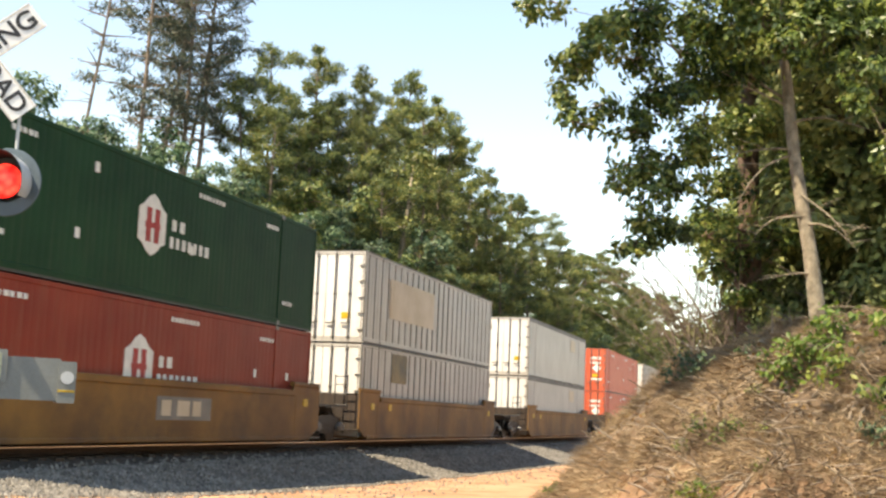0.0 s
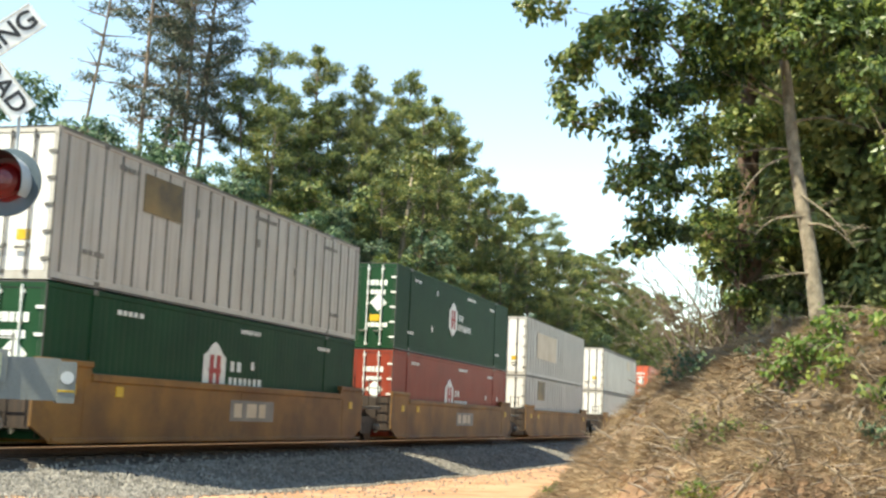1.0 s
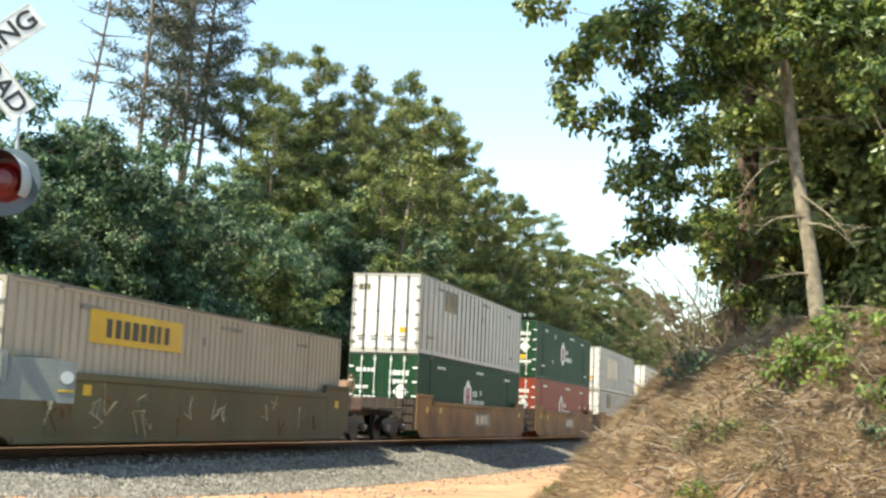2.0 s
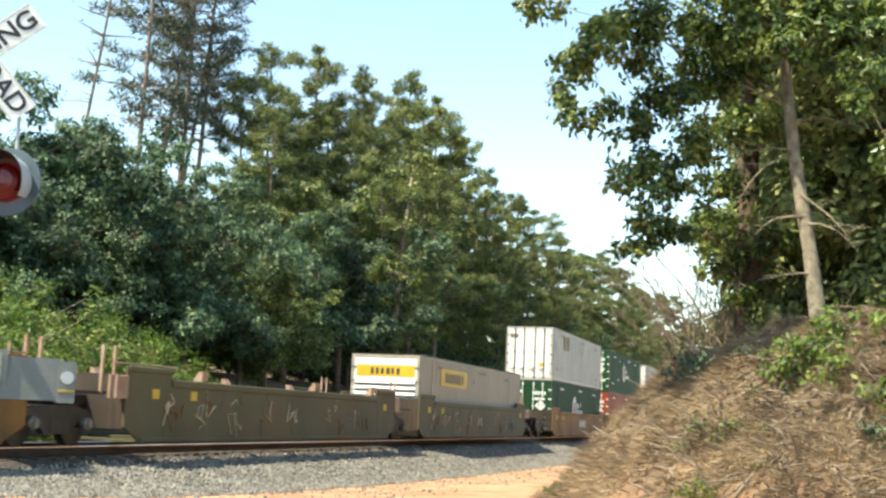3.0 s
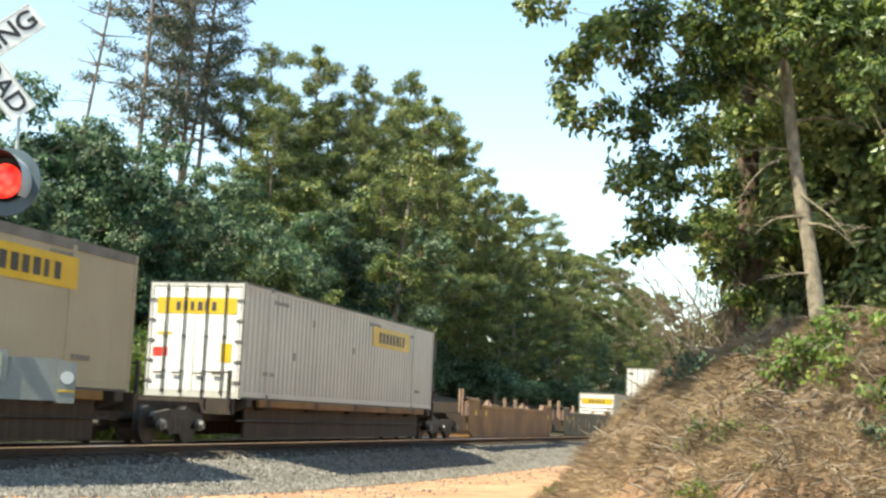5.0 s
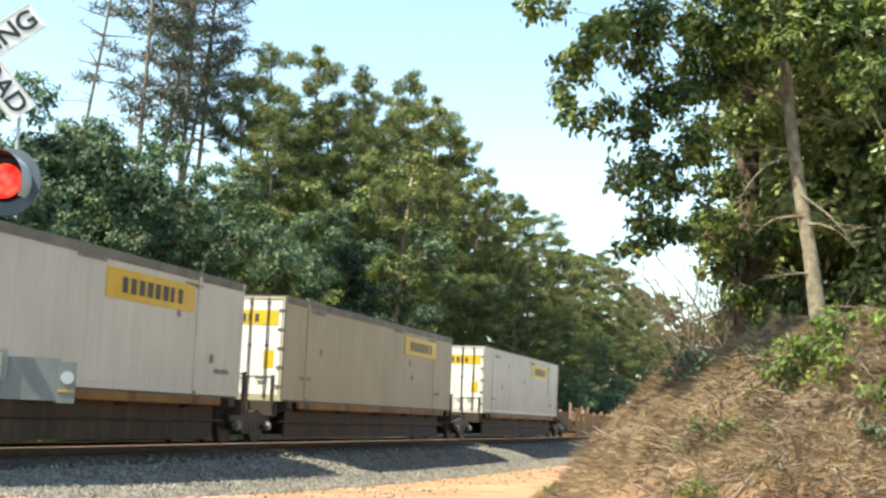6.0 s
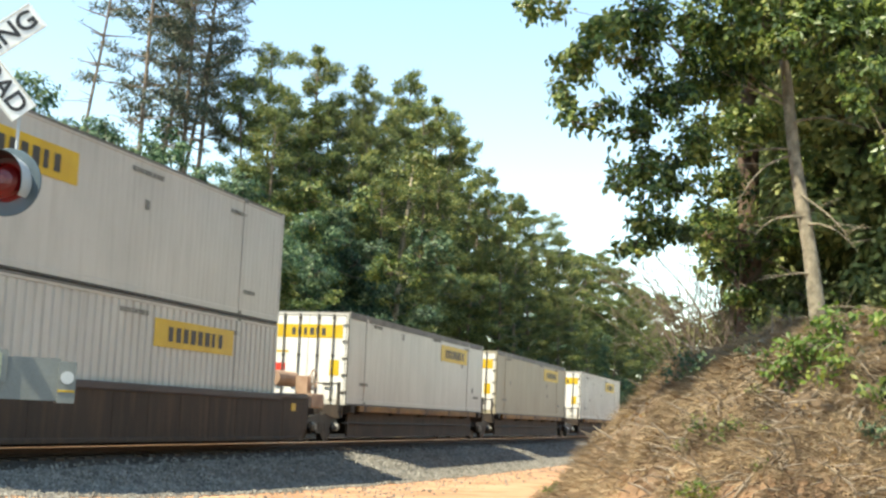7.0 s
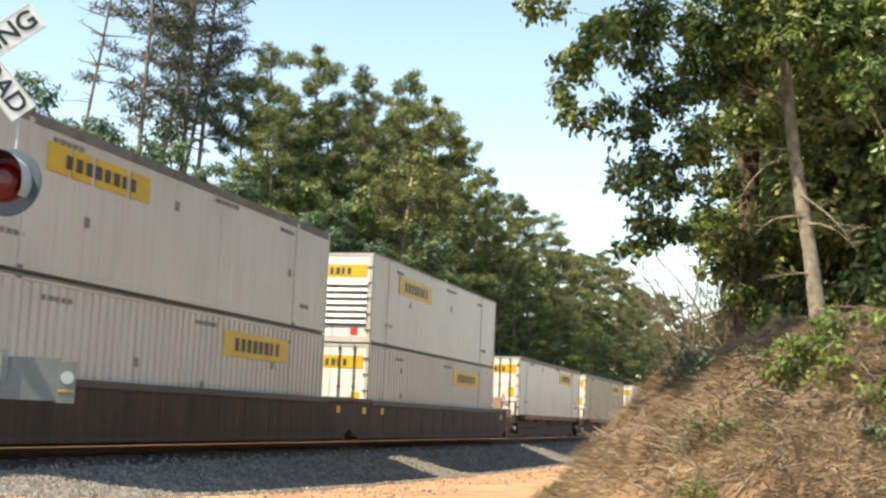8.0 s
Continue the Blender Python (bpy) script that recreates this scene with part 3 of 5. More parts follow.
def shield_logo(c, y, z, s=1.0):
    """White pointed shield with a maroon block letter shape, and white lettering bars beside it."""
    w = 2.59 / 2 - 0.006
    pts = [(-0.62, -0.34), (-0.42, -0.42), (-0.20, -0.58), (0, -0.66), (0.20, -0.58), (0.42, -0.42), (0.62, -0.34), (0.62, 0.34), (0.42, 0.42), (0.20, 0.60), (0, 0.68), (-0.20, 0.60), (-0.42, 0.42), (-0.62, 0.34)]
    logo = part("shield", Mesh().prism([(w, y + a * s * 0.92, z + b * s * 0.98) for a, b in pts], (0.012, 0, 0)), PALEINK, c, "white shield emblem")
    h = Mesh()
    for a in (-0.26, 0.08):
        h.box(w + 0.013, w + 0.02, y + a * s, y + (a + 0.2) * s, z - 0.36 * s, z + 0.36 * s)
    h.box(w + 0.013, w + 0.02, y - 0.30 * s, y + 0.32 * s, z - 0.06 * s, z + 0.06 * s)
    part("emblem_block", h, MAROON, logo, "maroon block shape")
    part("lettering", bars_x(w, y + 0.85, y + 1.55, z + 0.02, z + 0.26, 2, 3, t=0.012), PALEINK, c, "white unreadable lettering")
    part("lettering", bars_x(w, y + 0.80, y + 2.7, z - 0.36, z - 0.12, 7, 4, t=0.012), PALEINK, c, "white unreadable lettering")


def small_marks(c, seed, paint, H=2.86):
    w = 2.59 / 2 - 0.006
    rng = random.Random(seed)
    for y, z, n, wd in ((5.0, H - 0.45, 6, 1.0), (-5.9, H - 0.4, 5, 1.1), (6.4, 0.55, 5, 0.8), (0.6, H - 0.35, 8, 1.4), (-6.9, 0.6, 4, 0.9)):
        y += rng.uniform(-0.5, 0.5)
        part("lettering", bars_x(w, y, y + wd * rng.uniform(0.7, 1), z, z + 0.10, n, seed + n, 0.7, t=0.012), paint, c)
    for k in range(3):
        y, z = rng.uniform(-6, 6.5), rng.uniform(0.7, H - 0.5)
        part("placard", panel_x(w, y, y + 0.16, z, z + 0.2, 0.012), paint, c)


WHEEL = Mesh().revolve_x([(-0.07, 0.10), (-0.07, 0.33), (-0.065, 0.42), (0.05, 0.42), (0.065, 0.455), (0.08, 0.455), (0.08, 0.30), (0.05, 0.27), (0.05, 0.12), (0.10, 0.10)], 24).data("wheel", STEEL, False)
BEARING = Mesh().revolve_x([(0, 0.13), (0.10, 0.13), (0.12, 0.09), (0.16, 0.09)], 14).data("bearing_cap", CAPSTEEL)


def truck(parent, y):
    """A three-piece freight truck: two side frames with springs, two wheelsets, a bolster."""
    tr = part("truck", Mesh().box(-0.9, 0.9, y - 0.16, y + 0.16, 0.48, 0.68, 0.03), STEEL, parent, "oily black freight truck")
    for sx in (-1, 1):
        x0, x1 = sorted((sx * 0.93, sx * 1.07))
        f = Mesh()
        f.prism([(x0, y - 1.15, 0.62), (x0, y - 1.0, 0.70), (x0, y - 0.35, 0.78), (x0, y + 0.35, 0.78), (x0, y + 1.0, 0.70), (x0, y + 1.15, 0.62), (x0, y + 1.12, 0.5),
                 (x0, y + 0.75, 0.52), (x0, y + 0.4, 0.24), (x0, y - 0.4, 0.24), (x0, y - 0.75, 0.52), (x0, y - 1.12, 0.5)], (x1 - x0, 0, 0))
        sf = part("side_frame", f, STEEL, tr)
    for dy in (-0.89, 0.89):
        ax = Mesh().tube([(-1.05, y + dy, 0.42), (1.05, y + dy, 0.42)], [0.075, 0.075], 10)
        part("axle", ax, STEEL, tr)
        for sx in (-1, 1):
            o = new("wheel", WHEEL)
            o.parent = tr
            o.matrix_basis = pose(sx * 0.76, y + dy, 0.42, 0, 0, 180 if sx > 0 else 0)
            b = new("bearing_cap", BEARING)
            b.parent = tr
            b.matrix_basis = pose(sx * 1.07, y + dy, 0.44, 0, 0, 0 if sx > 0 else 180)
    for dy in (-0.22, 0.0, 0.22):
        part("spring", Mesh().tube([(1.0, y + dy, 0.26), (1.0, y + dy, 0.55)], [0.085, 0.085], 10), STEEL, tr)
    return tr


def well_car(label, paint, front_gap, rear_gap, trucks, olive=False, fittings="", chord=None, logo=False, tall=1.40, half=8.35, raised=0.20):
    """A well car platform: sloped side sills with stiffened top chord, end bulkheads, platforms over the trucks. Origin at its middle on the rail."""
    c = thing("well_car", label, "railway car", "well cars of the train")
    W = 1.47
    chord = chord or paint
    for sx in (-1, 1):
        x0, x1 = sorted((sx * W, sx * (W - 0.05)))
        side = Mesh()
        side.prism([(x0, -half - 0.15, 0.40), (x0, -half + 0.5, 0.10), (x0, half - 0.5, 0.10), (x0, half + 0.15, 0.40), (x0, half + 0.15, tall + raised), (x0, half - 1.6, tall + raised), (x0, half - 1.75, tall - 0.03),
                    (x0, -half + 1.75, tall - 0.03), (x0, -half + 1.6, tall + raised), (x0, -half - 0.15, tall + raised)], (x1 - x0, 0, 0))
        s = part("side_sill", side, paint, c)
        xo0, xo1 = sorted((sx * (W - 0.09), sx * (W + 0.035)))
        part("top_chord", Mesh().box(xo0, xo1, -half + 1.7, half - 1.7, tall - 0.16, tall, 0.02), chord, s)
        part("bottom_chord", Mesh().box(xo0, xo1, -half + 0.5, half - 0.5, 0.08, 0.19, 0.02), paint, s)
        for y in (-half, half - 1.65):
            part("end_chord", Mesh().box(xo0, xo1, y - 0.1, y + 1.7, tall + raised - 0.10, tall + raised + 0.02, 0.02), chord, s)
        if sx > 0:
            ribs = 3 if chord is paint else 13
            for k in range(ribs):
                y = -half + 1.5 + k * (2 * half - 3.0) / (ribs - 1)
                part("stiffener", Mesh().box(W, W + 0.006, y - 0.03, y + 0.03, 0.19, tall - 0.16), paint, s)
            for y in (-half + 0.9, -half + 2.6, half - 1.0):
                part("reflector", Mesh().box(W, W + 0.012, y, y + 0.28, tall - 0.42, tall - 0.22), YELLOW, s, "dusty yellow reflector")
    for y in (-half - 0.1, half - 0.02):
        part("bulkhead", Mesh().box(-W + 0.05, W - 0.05, y, y + 0.12, 0.35, tall + 0.05), WELLDARK, c)
    cross = Mesh()
    for k in range(7):
        y = -half + 0.9 + k * (2 * half - 1.8) / 6
        cross.box(-W + 0.05, W - 0.05, y - 0.13, y + 0.13, 0.085, 0.135)
    part("floor_beam", cross, paint, c)
    for y0, y1 in ((half + 0.1, half + front_gap / 2), (-half - rear_gap / 2, -half - 0.1)):
        part("end_platform", Mesh().box(-0.55, 0.55, y0, y1, 0.78, 1.02, 0.03), STEEL, c)
        part("end_deck", Mesh().box(-1.25, 1.25, y0, y0 + 0.75 * (y1 - y0), 1.02, 1.08), STEEL, c)
    for y in trucks:
        truck(c, y)
    if logo:
        b = part("stencil_panel", Mesh().box(W + 0.001, W + 0.01, -0.6, 1.9, 0.55, 1.05), SEAM, c, "dark stencil panel")
        part("lettering", bars_x(W + 0.011, -0.4, 1.7, 0.64, 0.97, 3, 8, 0.7), SAND, b, "pale block lettering")
    if "brake" in fittings:           # hand brake, reservoir, ladders and grab irons over the coupled end
        e = half if "front" in fittings else -half
        s = 1 if e > 0 else -1
        ys = e + s * 0.7
        res = Mesh().tube([(0.2, ys - 0.15 * s, 1.75), (0.2, ys + 1.3 * s, 1.75)], [0.22, 0.22], 14)
        part("air_reservoir", res, PINKRUST, c, "rusty pink air tank")
        wheel = Mesh()
        ring = [(0.95, ys + 1.0 * s + 0.28 * math.cos(a), 1.75 + 0.28 * math.sin(a)) for a in (2 * math.pi * k / 20 for k in range(21))]
        wheel.tube(ring, [0.022] * 21, 6)
        for a in (0, 1.05, 2.1):
            wheel.tube([(0.95, ys + 1.0 * s - 0.27 * math.cos(a), 1.75 - 0.27 * math.sin(a)), (0.95, ys + 1.0 * s + 0.27 * math.cos(a), 1.75 + 0.27 * math.sin(a))], [0.014, 0.014], 5)
        part("hand_brake", wheel, PINKRUST, c, "pinkish hand brake wheel")
        part("brake_housing", Mesh().box(0.55, 0.9, ys + 0.85 * s - 0.16, ys + 0.85 * s + 0.16, 1.08, 1.85, 0.03), PINKRUST, c)
        part("side_bracket", Mesh().box(0.95, 1.40, ys + 0.2 * s - 0.35, ys + 0.2 * s + 0.55, 0.95, 1.35, 0.03), PINKRUST, c)
    if "posts" in fittings:           # stanchions and grab rails standing at both ends
        for e in (-half, half):
            s = 1 if e > 0 else -1
            for x, dy in ((1.25, 0.30), (1.25, 0.75), (-1.2, 0.30), (-1.2, 0.75)):
                part("stanchion", Mesh().box(x - 0.025, x + 0.025, e + s * dy - 0.03, e + s * dy + 0.03, 1.05, 2.0), PINKRUST, c)
            part("grab_rail", Mesh().tube([(1.3, e - s * 2.2, tall + 0.27), (1.3, e + s * 0.3, tall + 0.27)], [0.022, 0.022], 6), PINKRUST, c)
            part("ladder_block", Mesh().box(1.30, 1.50, e + s * 0.35 - 0.22, e + s * 0.35 + 0.22, 0.95, 1.42, 0.02), PINKRUST, c)
        for y in (-5.2, 1.6, 6.2):
            part("container_guide", Mesh().prism([(-1.42, y, tall + 0.02), (-1.20, y, tall + 0.02), (-1.36, y, tall + 0.26), (-1.44, y, tall + 0.26)], (0, 0.3, 0)), PINKRUST, c)
            part("container_guide", Mesh().prism([(1.42, y, tall + 0.02), (1.20, y, tall + 0.02), (1.36, y, tall + 0.24), (1.44, y, tall + 0.24)], (0, 0.3, 0)), PINKRUST, c)
    if "ladder" in fittings:
        for e in (-half, half):
            s = 1 if e > 0 else -1
            lad = Mesh()
            for x in (0.72, 1.12):
                lad.tube([(x, e + s * 0.35, 0.9), (x, e + s * 0.35, 2.0)], [0.02, 0.02], 6)
            for z in (1.1, 1.4, 1.7, 1.95):
                lad.tube([(0.72, e + s * 0.35, z), (1.12, e + s * 0.35, z)], [0.016, 0.016], 6)
            part("ladder", lad, STEEL, c)
    if olive:                         # sprayed scribbles on the olive sides
        rng = random.Random(21)
        for k in range(34):
            y, z = rng.uniform(-7, 6.5), rng.uniform(0.35, 1.0)
            pts = [(W + 0.006, y + rng.uniform(-0.25, 0.25), z + 0.28 * i / 3 * rng.uniform(0.4, 1.6) * rng.choice((-1, 1, 1))) for i in range(4)]
            part("sprayed_stroke", Mesh().tube(pts, [0.008, 0.016, 0.016, 0.008], 5), rng.choice((SAND, WELLBROWN, SEAM)), c)
    return c


def spine_unit(label, front_gap, rear_gap, trucks):
    """A spine car platform: a deep centre sill, cross arms and container shoes."""
    c = thing("spine_car", label, "railway car", "spine cars of the train")
    h = 8.2
    part("centre_sill", Mesh().box(-0.42, 0.42, -h - rear_gap / 2, h + front_gap / 2, 0.52, 1.0, 0.04), WELLDARK, c)
    for sx in (-1, 1):
        x0, x1 = sorted((sx * 1.28, sx * 1.36))
        part("side_rail", Mesh().box(x0, x1, -h + 1.2, h - 1.2, 0.90, 1.09, 0.02), WELLBROWN, c)
    for y in (-7.6, -6.45, -3.2, 0, 3.0, 5.75, 7.6):
        part("cross_arm", Mesh().prism([(-1.36, y - 0.16, 1.09), (1.36, y - 0.16, 1.09), (1.36, y - 0.16, 0.90), (0.42, y - 0.16, 0.62), (-0.42, y - 0.16, 0.62), (-1.36, y - 0.16, 0.90)], (0, 0.32, 0)), WELLDARK, c)
    for sx in (-1, 1):
        part("skirt", Mesh().box(*sorted((sx * 1.0, sx * 1.06)), -7.2, 7.2, 0.13, 0.90), WELLDARK, c)
        part("brake_pipe", Mesh().tube([(sx * 1.1, -h + 0.5, 0.55), (sx * 1.1, h - 0.5, 0.55)], [0.03, 0.03], 6), STEEL, c)
    for y in (-7.9, 7.9):
        part("hitch_stand", Mesh().box(-0.5, 0.5, y - 0.2, y + 0.2, 1.0, 1.09), STEEL, c)
    for e in (-h, h):
        s = 1 if e > 0 else -1
        part("end_sill", Mesh().box(-1.3, 1.3, *sorted((e + s * 0.1, e + s * 0.22)), 0.70, 1.08), WELLDARK, c)
        part("stanchion", Mesh().box(1.18, 1.26, *sorted((e + s * 0.25, e + s * 0.33)), 0.9, 1.75), STEEL, c)
        part("grab_rail", Mesh().tube([(1.22, e + s * 0.3, 1.7), (0.5, e + s * 0.3, 1.7), (0.5, e + s * 0.3, 1.0)], [0.03] * 3, 6), STEEL, c)
    for y in trucks:
        truck(c, y)
    return c


MOVING = []          # (thing, distance along the track at the start, height)


def run(ob, y, z):
    MOVING.append((ob, y, z))
    return ob


# two red boxes and the white pair far ahead
run(well_car("ochre-brown well car carrying white containers", WELLBROWN, 3.7, 3.7, (10.2, -10.2)), 112.6, 0)
c = run(container("white steel freight container in the lower row", WHITE, "posts"), 112.6, 0.15)
c = run(container("white steel freight container stacked on top", WHITE, "posts"), 112.6, 3.04)
run(well_car("ochre-brown well car carrying orange-red containers", WELLBROWN, 3.7, 7.7, (10.2, -9.9)), 92.7, 0)
for z in (0.15, 3.04):
    c = run(container("orange-red freight container with white lettering", ORANGERED, "fine", door_kind="hub"), 92.7, z)
    small_marks(c, 31 + int(z), PALEINK)
run(well_car("ochre-brown well car carrying a white container stack", WELLBROWN, 7.7, 7.7, (9.9, -9.9), fittings="ladder"), 68.5, 0)
for z in (0.15, 3.04):
    c = run(container("white smooth-sided freight container with rusty doors", WHITE, "smooth", door_kind="label"), 68.5, z)
    part("decal", panel_x(1.29, 3.0, 4.5, 1.85, 2.5, 0.012), SAND, c, "faded sand-coloured decal")
run(well_car("ochre-brown well car with black ladders carrying ribbed white containers", WELLBROWN, 7.7, 4.0, (9.9, -10.2), fittings="ladder"), 44.6, 0)
for z in (0.15, 3.04):
    c = run(container("white freight container with dark side posts and a faded decal", WHITE, "posts", door_kind="label"), 44.6, z)
    if z > 1:
        part("decal", panel_x(1.29, -5.6, -0.6, 0.95, 2.25, 0.016), SAND, c, "large faded sand-coloured decal")
    else:
        part("decal", panel_x(1.29, -5.1, -3.5, 1.75, 2.7, 0.016), BROWNDECAL, c, "small brown decal")
run(well_car("ochre-brown well car with pale stencilled lettering", WELLBROWN, 4.0, 3.6, (10.2,), fittings="ladder", logo=True), 24.3, 0)
c = run(container("faded red freight container with a white shield emblem", RED, "fine", door_kind="hub"), 24.3, 0.15)
shield_logo(c, -1.15, 1.48)
small_marks(c, 3, PALEINK)
c = run(container("dark green freight container with a white shield emblem", GREEN, "fine", door_kind="hub"), 24.3, 3.04)
shield_logo(c, -1.0, 1.55)
small_marks(c, 4, PALEINK)
run(well_car("ochre-brown well car with a dark stencil and coupled rear end", WELLBROWN, 3.6, 7.4, (10.0, -9.9), fittings="ladder", logo=True), 4.45, 0)
c = run(container("bright green freight container with a white shield emblem", GREEN, "fine", door_kind="hub"), 4.45, 0.15)
shield_logo(c, -1.2, 1.55)
small_marks(c, 5, PALEINK)
c = run(container("white freight container with dark side posts and olive decal", WHITE, "posts", door_kind="label"), 4.45, 3.04)
part("decal", panel_x(1.29, -4.9, -3.3, 1.78, 2.58, 0.016), BROWNDECAL, c, "square dark olive decal")
small_marks(c, 6, SEAM)
# one low white box and two empty wells
run(well_car("weathered olive well car with sprayed scribbles and a rusty air tank", WELLOLIVE, 7.4, 3.6, (9.9, -10.1), olive=True, fittings="brake front"), -19.35, 0)
c = run(container("dingy cream ribbed freight container sitting low in its well", CREAM, "ribs", banner=(-5.4, -1.7, 1.85, 2.5), door_kind="louvre"), -19.35, 0.15)
small_marks(c, 7, SEAM)
run(well_car("empty weathered olive well car with sprayed scribbles", WELLOLIVE, 3.6, 3.6, (), olive=True, fittings="posts"), -39.1, 0)
run(well_car("empty ochre-brown well car with pale pink stanchions", WELLBROWN, 3.6, 4.4, (10.1, -10.0), fittings="posts"), -59.4, 0)
# three boxes on spine cars
run(spine_unit("dark grimy spine car under a white ribbed container", 4.4, 5.1, (9.4, -10.6)), -80.6, 0)
c = run(container("grey-white ribbed freight container with a yellow panel", COOLWHITE, "ribs", 2.84, banner=(1.4, 5.2, 1.90, 2.52), door_kind="yellow"), -80.6, 1.09)
small_marks(c, 8, SEAM)
run(spine_unit("dark grimy spine car under a cream container", 5.1, 2.7, (-9.4,)), -101.9, 0)
c = run(container("dusty cream freight container with a yellow panel", TAN, "smooth", 2.78, banner=(2.2, 5.9, 1.85, 2.45), door_kind="yellow"), -101.9, 1.09)
small_marks(c, 9, SEAM)
run(spine_unit("dark grimy spine car under a white smooth container", 2.7, 5.1, (-9.3,)), -120.6, 0)
c = run(container("smooth white freight container with yellow door labels", COOLWHITE, "smooth", 2.78, banner=(1.8, 5.5, 1.85, 2.45), door_kind="yellow"), -120.6, 1.09)
small_marks(c, 10, SEAM)
# the two double stacks at the tail
run(well_car("dark brown well car with plum-grey top chord", WELLDARK, 3.3, 0.3, (8.9, -9.0), chord=PLUM, fittings="brake front", tall=1.27, half=9.85, raised=0.01), -142.0, 0)
c = run(container("white ribbed freight container with a yellow panel low in the well", COOLWHITE, "ribs", banner=(1.7, 5.5, 1.9, 2.5), door_kind="yellow"), -142.0, 0.19)
small_marks(c, 11, SEAM)
c = run(container("white smooth freight container stacked on top with slatted doors", COOLWHITE, "fine", banner=(-5.4, -1.6, 1.80, 2.42), door_kind="louvre"), -142.0, 3.08)
small_marks(c, 12, SEAM)
run(well_car("dark brown well car with plum-grey top chord and yellow reflectors", WELLDARK, 0.3, 0.3, (-9.0, 8.9), chord=PLUM, tall=1.27, half=9.85, raised=0.01), -162.0, 0)
c = run(container("white ribbed freight container with a yellow panel in the well", COOLWHITE, "ribs", banner=(1.7, 5.5, 1.9, 2.5), door_kind="yellow"), -162.0, 0.19)
small_marks(c, 13, SEAM)
c = run(container("smooth white freight container stacked on top, yellow panel in four squares", COOLWHITE, "smooth", banner=(-5.9, -2.2, 1.92, 2.46), door_kind="yellow", split=True), -162.0, 3.08)
small_marks(c, 14, SEAM)


# ---- crossing signal beside the road ----
def build_signal():
    s = thing("crossing_signal", "railway crossing signal with white crossbuck and red flashing lamp", "railway signal")
    base = ground_height(-6.24, 8.07)
    s.matrix_basis = pose(-6.24, 8.07, base, 0, 0, 37.6)
    up = -base
    mast = Mesh().tube([(0, 0.10, 0.0), (0, 0.10, 3.9 + up)], [0.065, 0.065], 16)
    mast.tube([(0, 0.10, 0.0), (0, 0.10, 0.12), (0, 0.10, 0.2)], [0.19, 0.19, 0.08], 16)
    part("mast", mast, PALEGREY, s, smooth=True)
    zc = 3.506 + up
    for angle, words, tilt in ((42.4, "CROSSING", 0.0), (-48.0, "RAIL ROAD", 0.012)):
        b = Mesh().box(-0.575, 0.575, -0.006 - tilt, 0.0 - tilt, -0.114, 0.114)
        blade = part("crossbuck_blade", b, SIGNWHITE, s, "white crossbuck blade with black lettering")
        blade.matrix_basis = pose(0, 0, zc, 0, -angle, 0)
        rim = Mesh()
        for z in (-0.108, 0.100):
            rim.box(-0.57, 0.57, -0.0075 - tilt, -0.0062 - tilt, z, z + 0.006)
        part("edge_line", rim, SAND, blade)
        cu = bpy.data.curves.new("words", "FONT")
        cu.body, cu.size, cu.align_x, cu.align_y, cu.extrude, cu.offset = words, 0.205, "CENTER", "CENTER", 0.0012, 0.004
        tx = new("words", cu)
        me = bpy.data.meshes.new_from_object(tx.evaluated_get(bpy.context.evaluated_depsgraph_get()))
        bpy.data.objects.remove(tx)
        me.materials.clear()
        me.materials.append(BLACK)
        me.name = "lettering"
        xs = [v.co.x for v in me.vertices]
        k = 1.08 / (max(xs) - min(xs))
        for v in me.vertices:
            v.co.x *= k
        w = new("lettering", me)
        w.parent = blade
        w.matrix_basis = pose(0, -0.0085 - tilt, 0, 90, 0, 0)
        tagged(w, "black capital lettering")
    part("strut", Mesh().tube([(0.355, 0.03, 2.75 + up), (0.355, 0.03, 3.12 + up)], [0.014, 0.014], 8), PALEGREY, s)
    part("cross_arm", Mesh().tube([(-0.5, 0.12, 2.53 + up), (0.5, 0.12, 2.53 + up)], [0.03, 0.03], 10), PALEGREY, s)
    heads = []
    for x in (0.285, -0.42):
        h = Mesh()
        n = 36
        for r, y in ((0.16, 0.05), (0.265, 0.05), (0.27, 0.06), (0.265, 0.07), (0.10, 0.12)):
            h.v += [(r * math.cos(2 * math.pi * k / n), y, r * math.sin(2 * math.pi * k / n)) for k in range(n)]
        for i in range(4):
            h.f += [(i * n + k, i * n + (k + 1) % n, (i + 1) * n + (k + 1) % n, (i + 1) * n + k) for k in range(n)]
        h.f.append(tuple(4 * n + k for k in range(n)))
        head = part("lamp_head", h, SLATE, s, "dark slate round lamp background")
        head.matrix_basis = pose(x, -0.05, 2.527 + up, 0, 0, -24)
        # the black inner shell carries the shadow inside the hood as colour
        for r, mat, name in ((0.200, PALEGREY, "hood"), (0.194, BLACK, "hood_inner_shade")):
            m, n = Mesh(), 30
            for k in range(n + 1):
                a = radians(-38 + 256 * k / n)
                depth = 0.25 - 0.10 * max(0, -math.sin(a))
                m.v += [(r * math.cos(a), 0.05, r * math.sin(a)), ((r + 0.012) * math.cos(a), 0.05 - depth, (r + 0.012) * math.sin(a))]
            m.f = [(2 * k, 2 * k + 1, 2 * k + 3, 2 * k + 2) for k in range(n)]
            part(name, m, mat, head, "", True)
        heads.append(head)
    # added inserts with a lit and an unlit face, to imitate flashing
    inserts = []
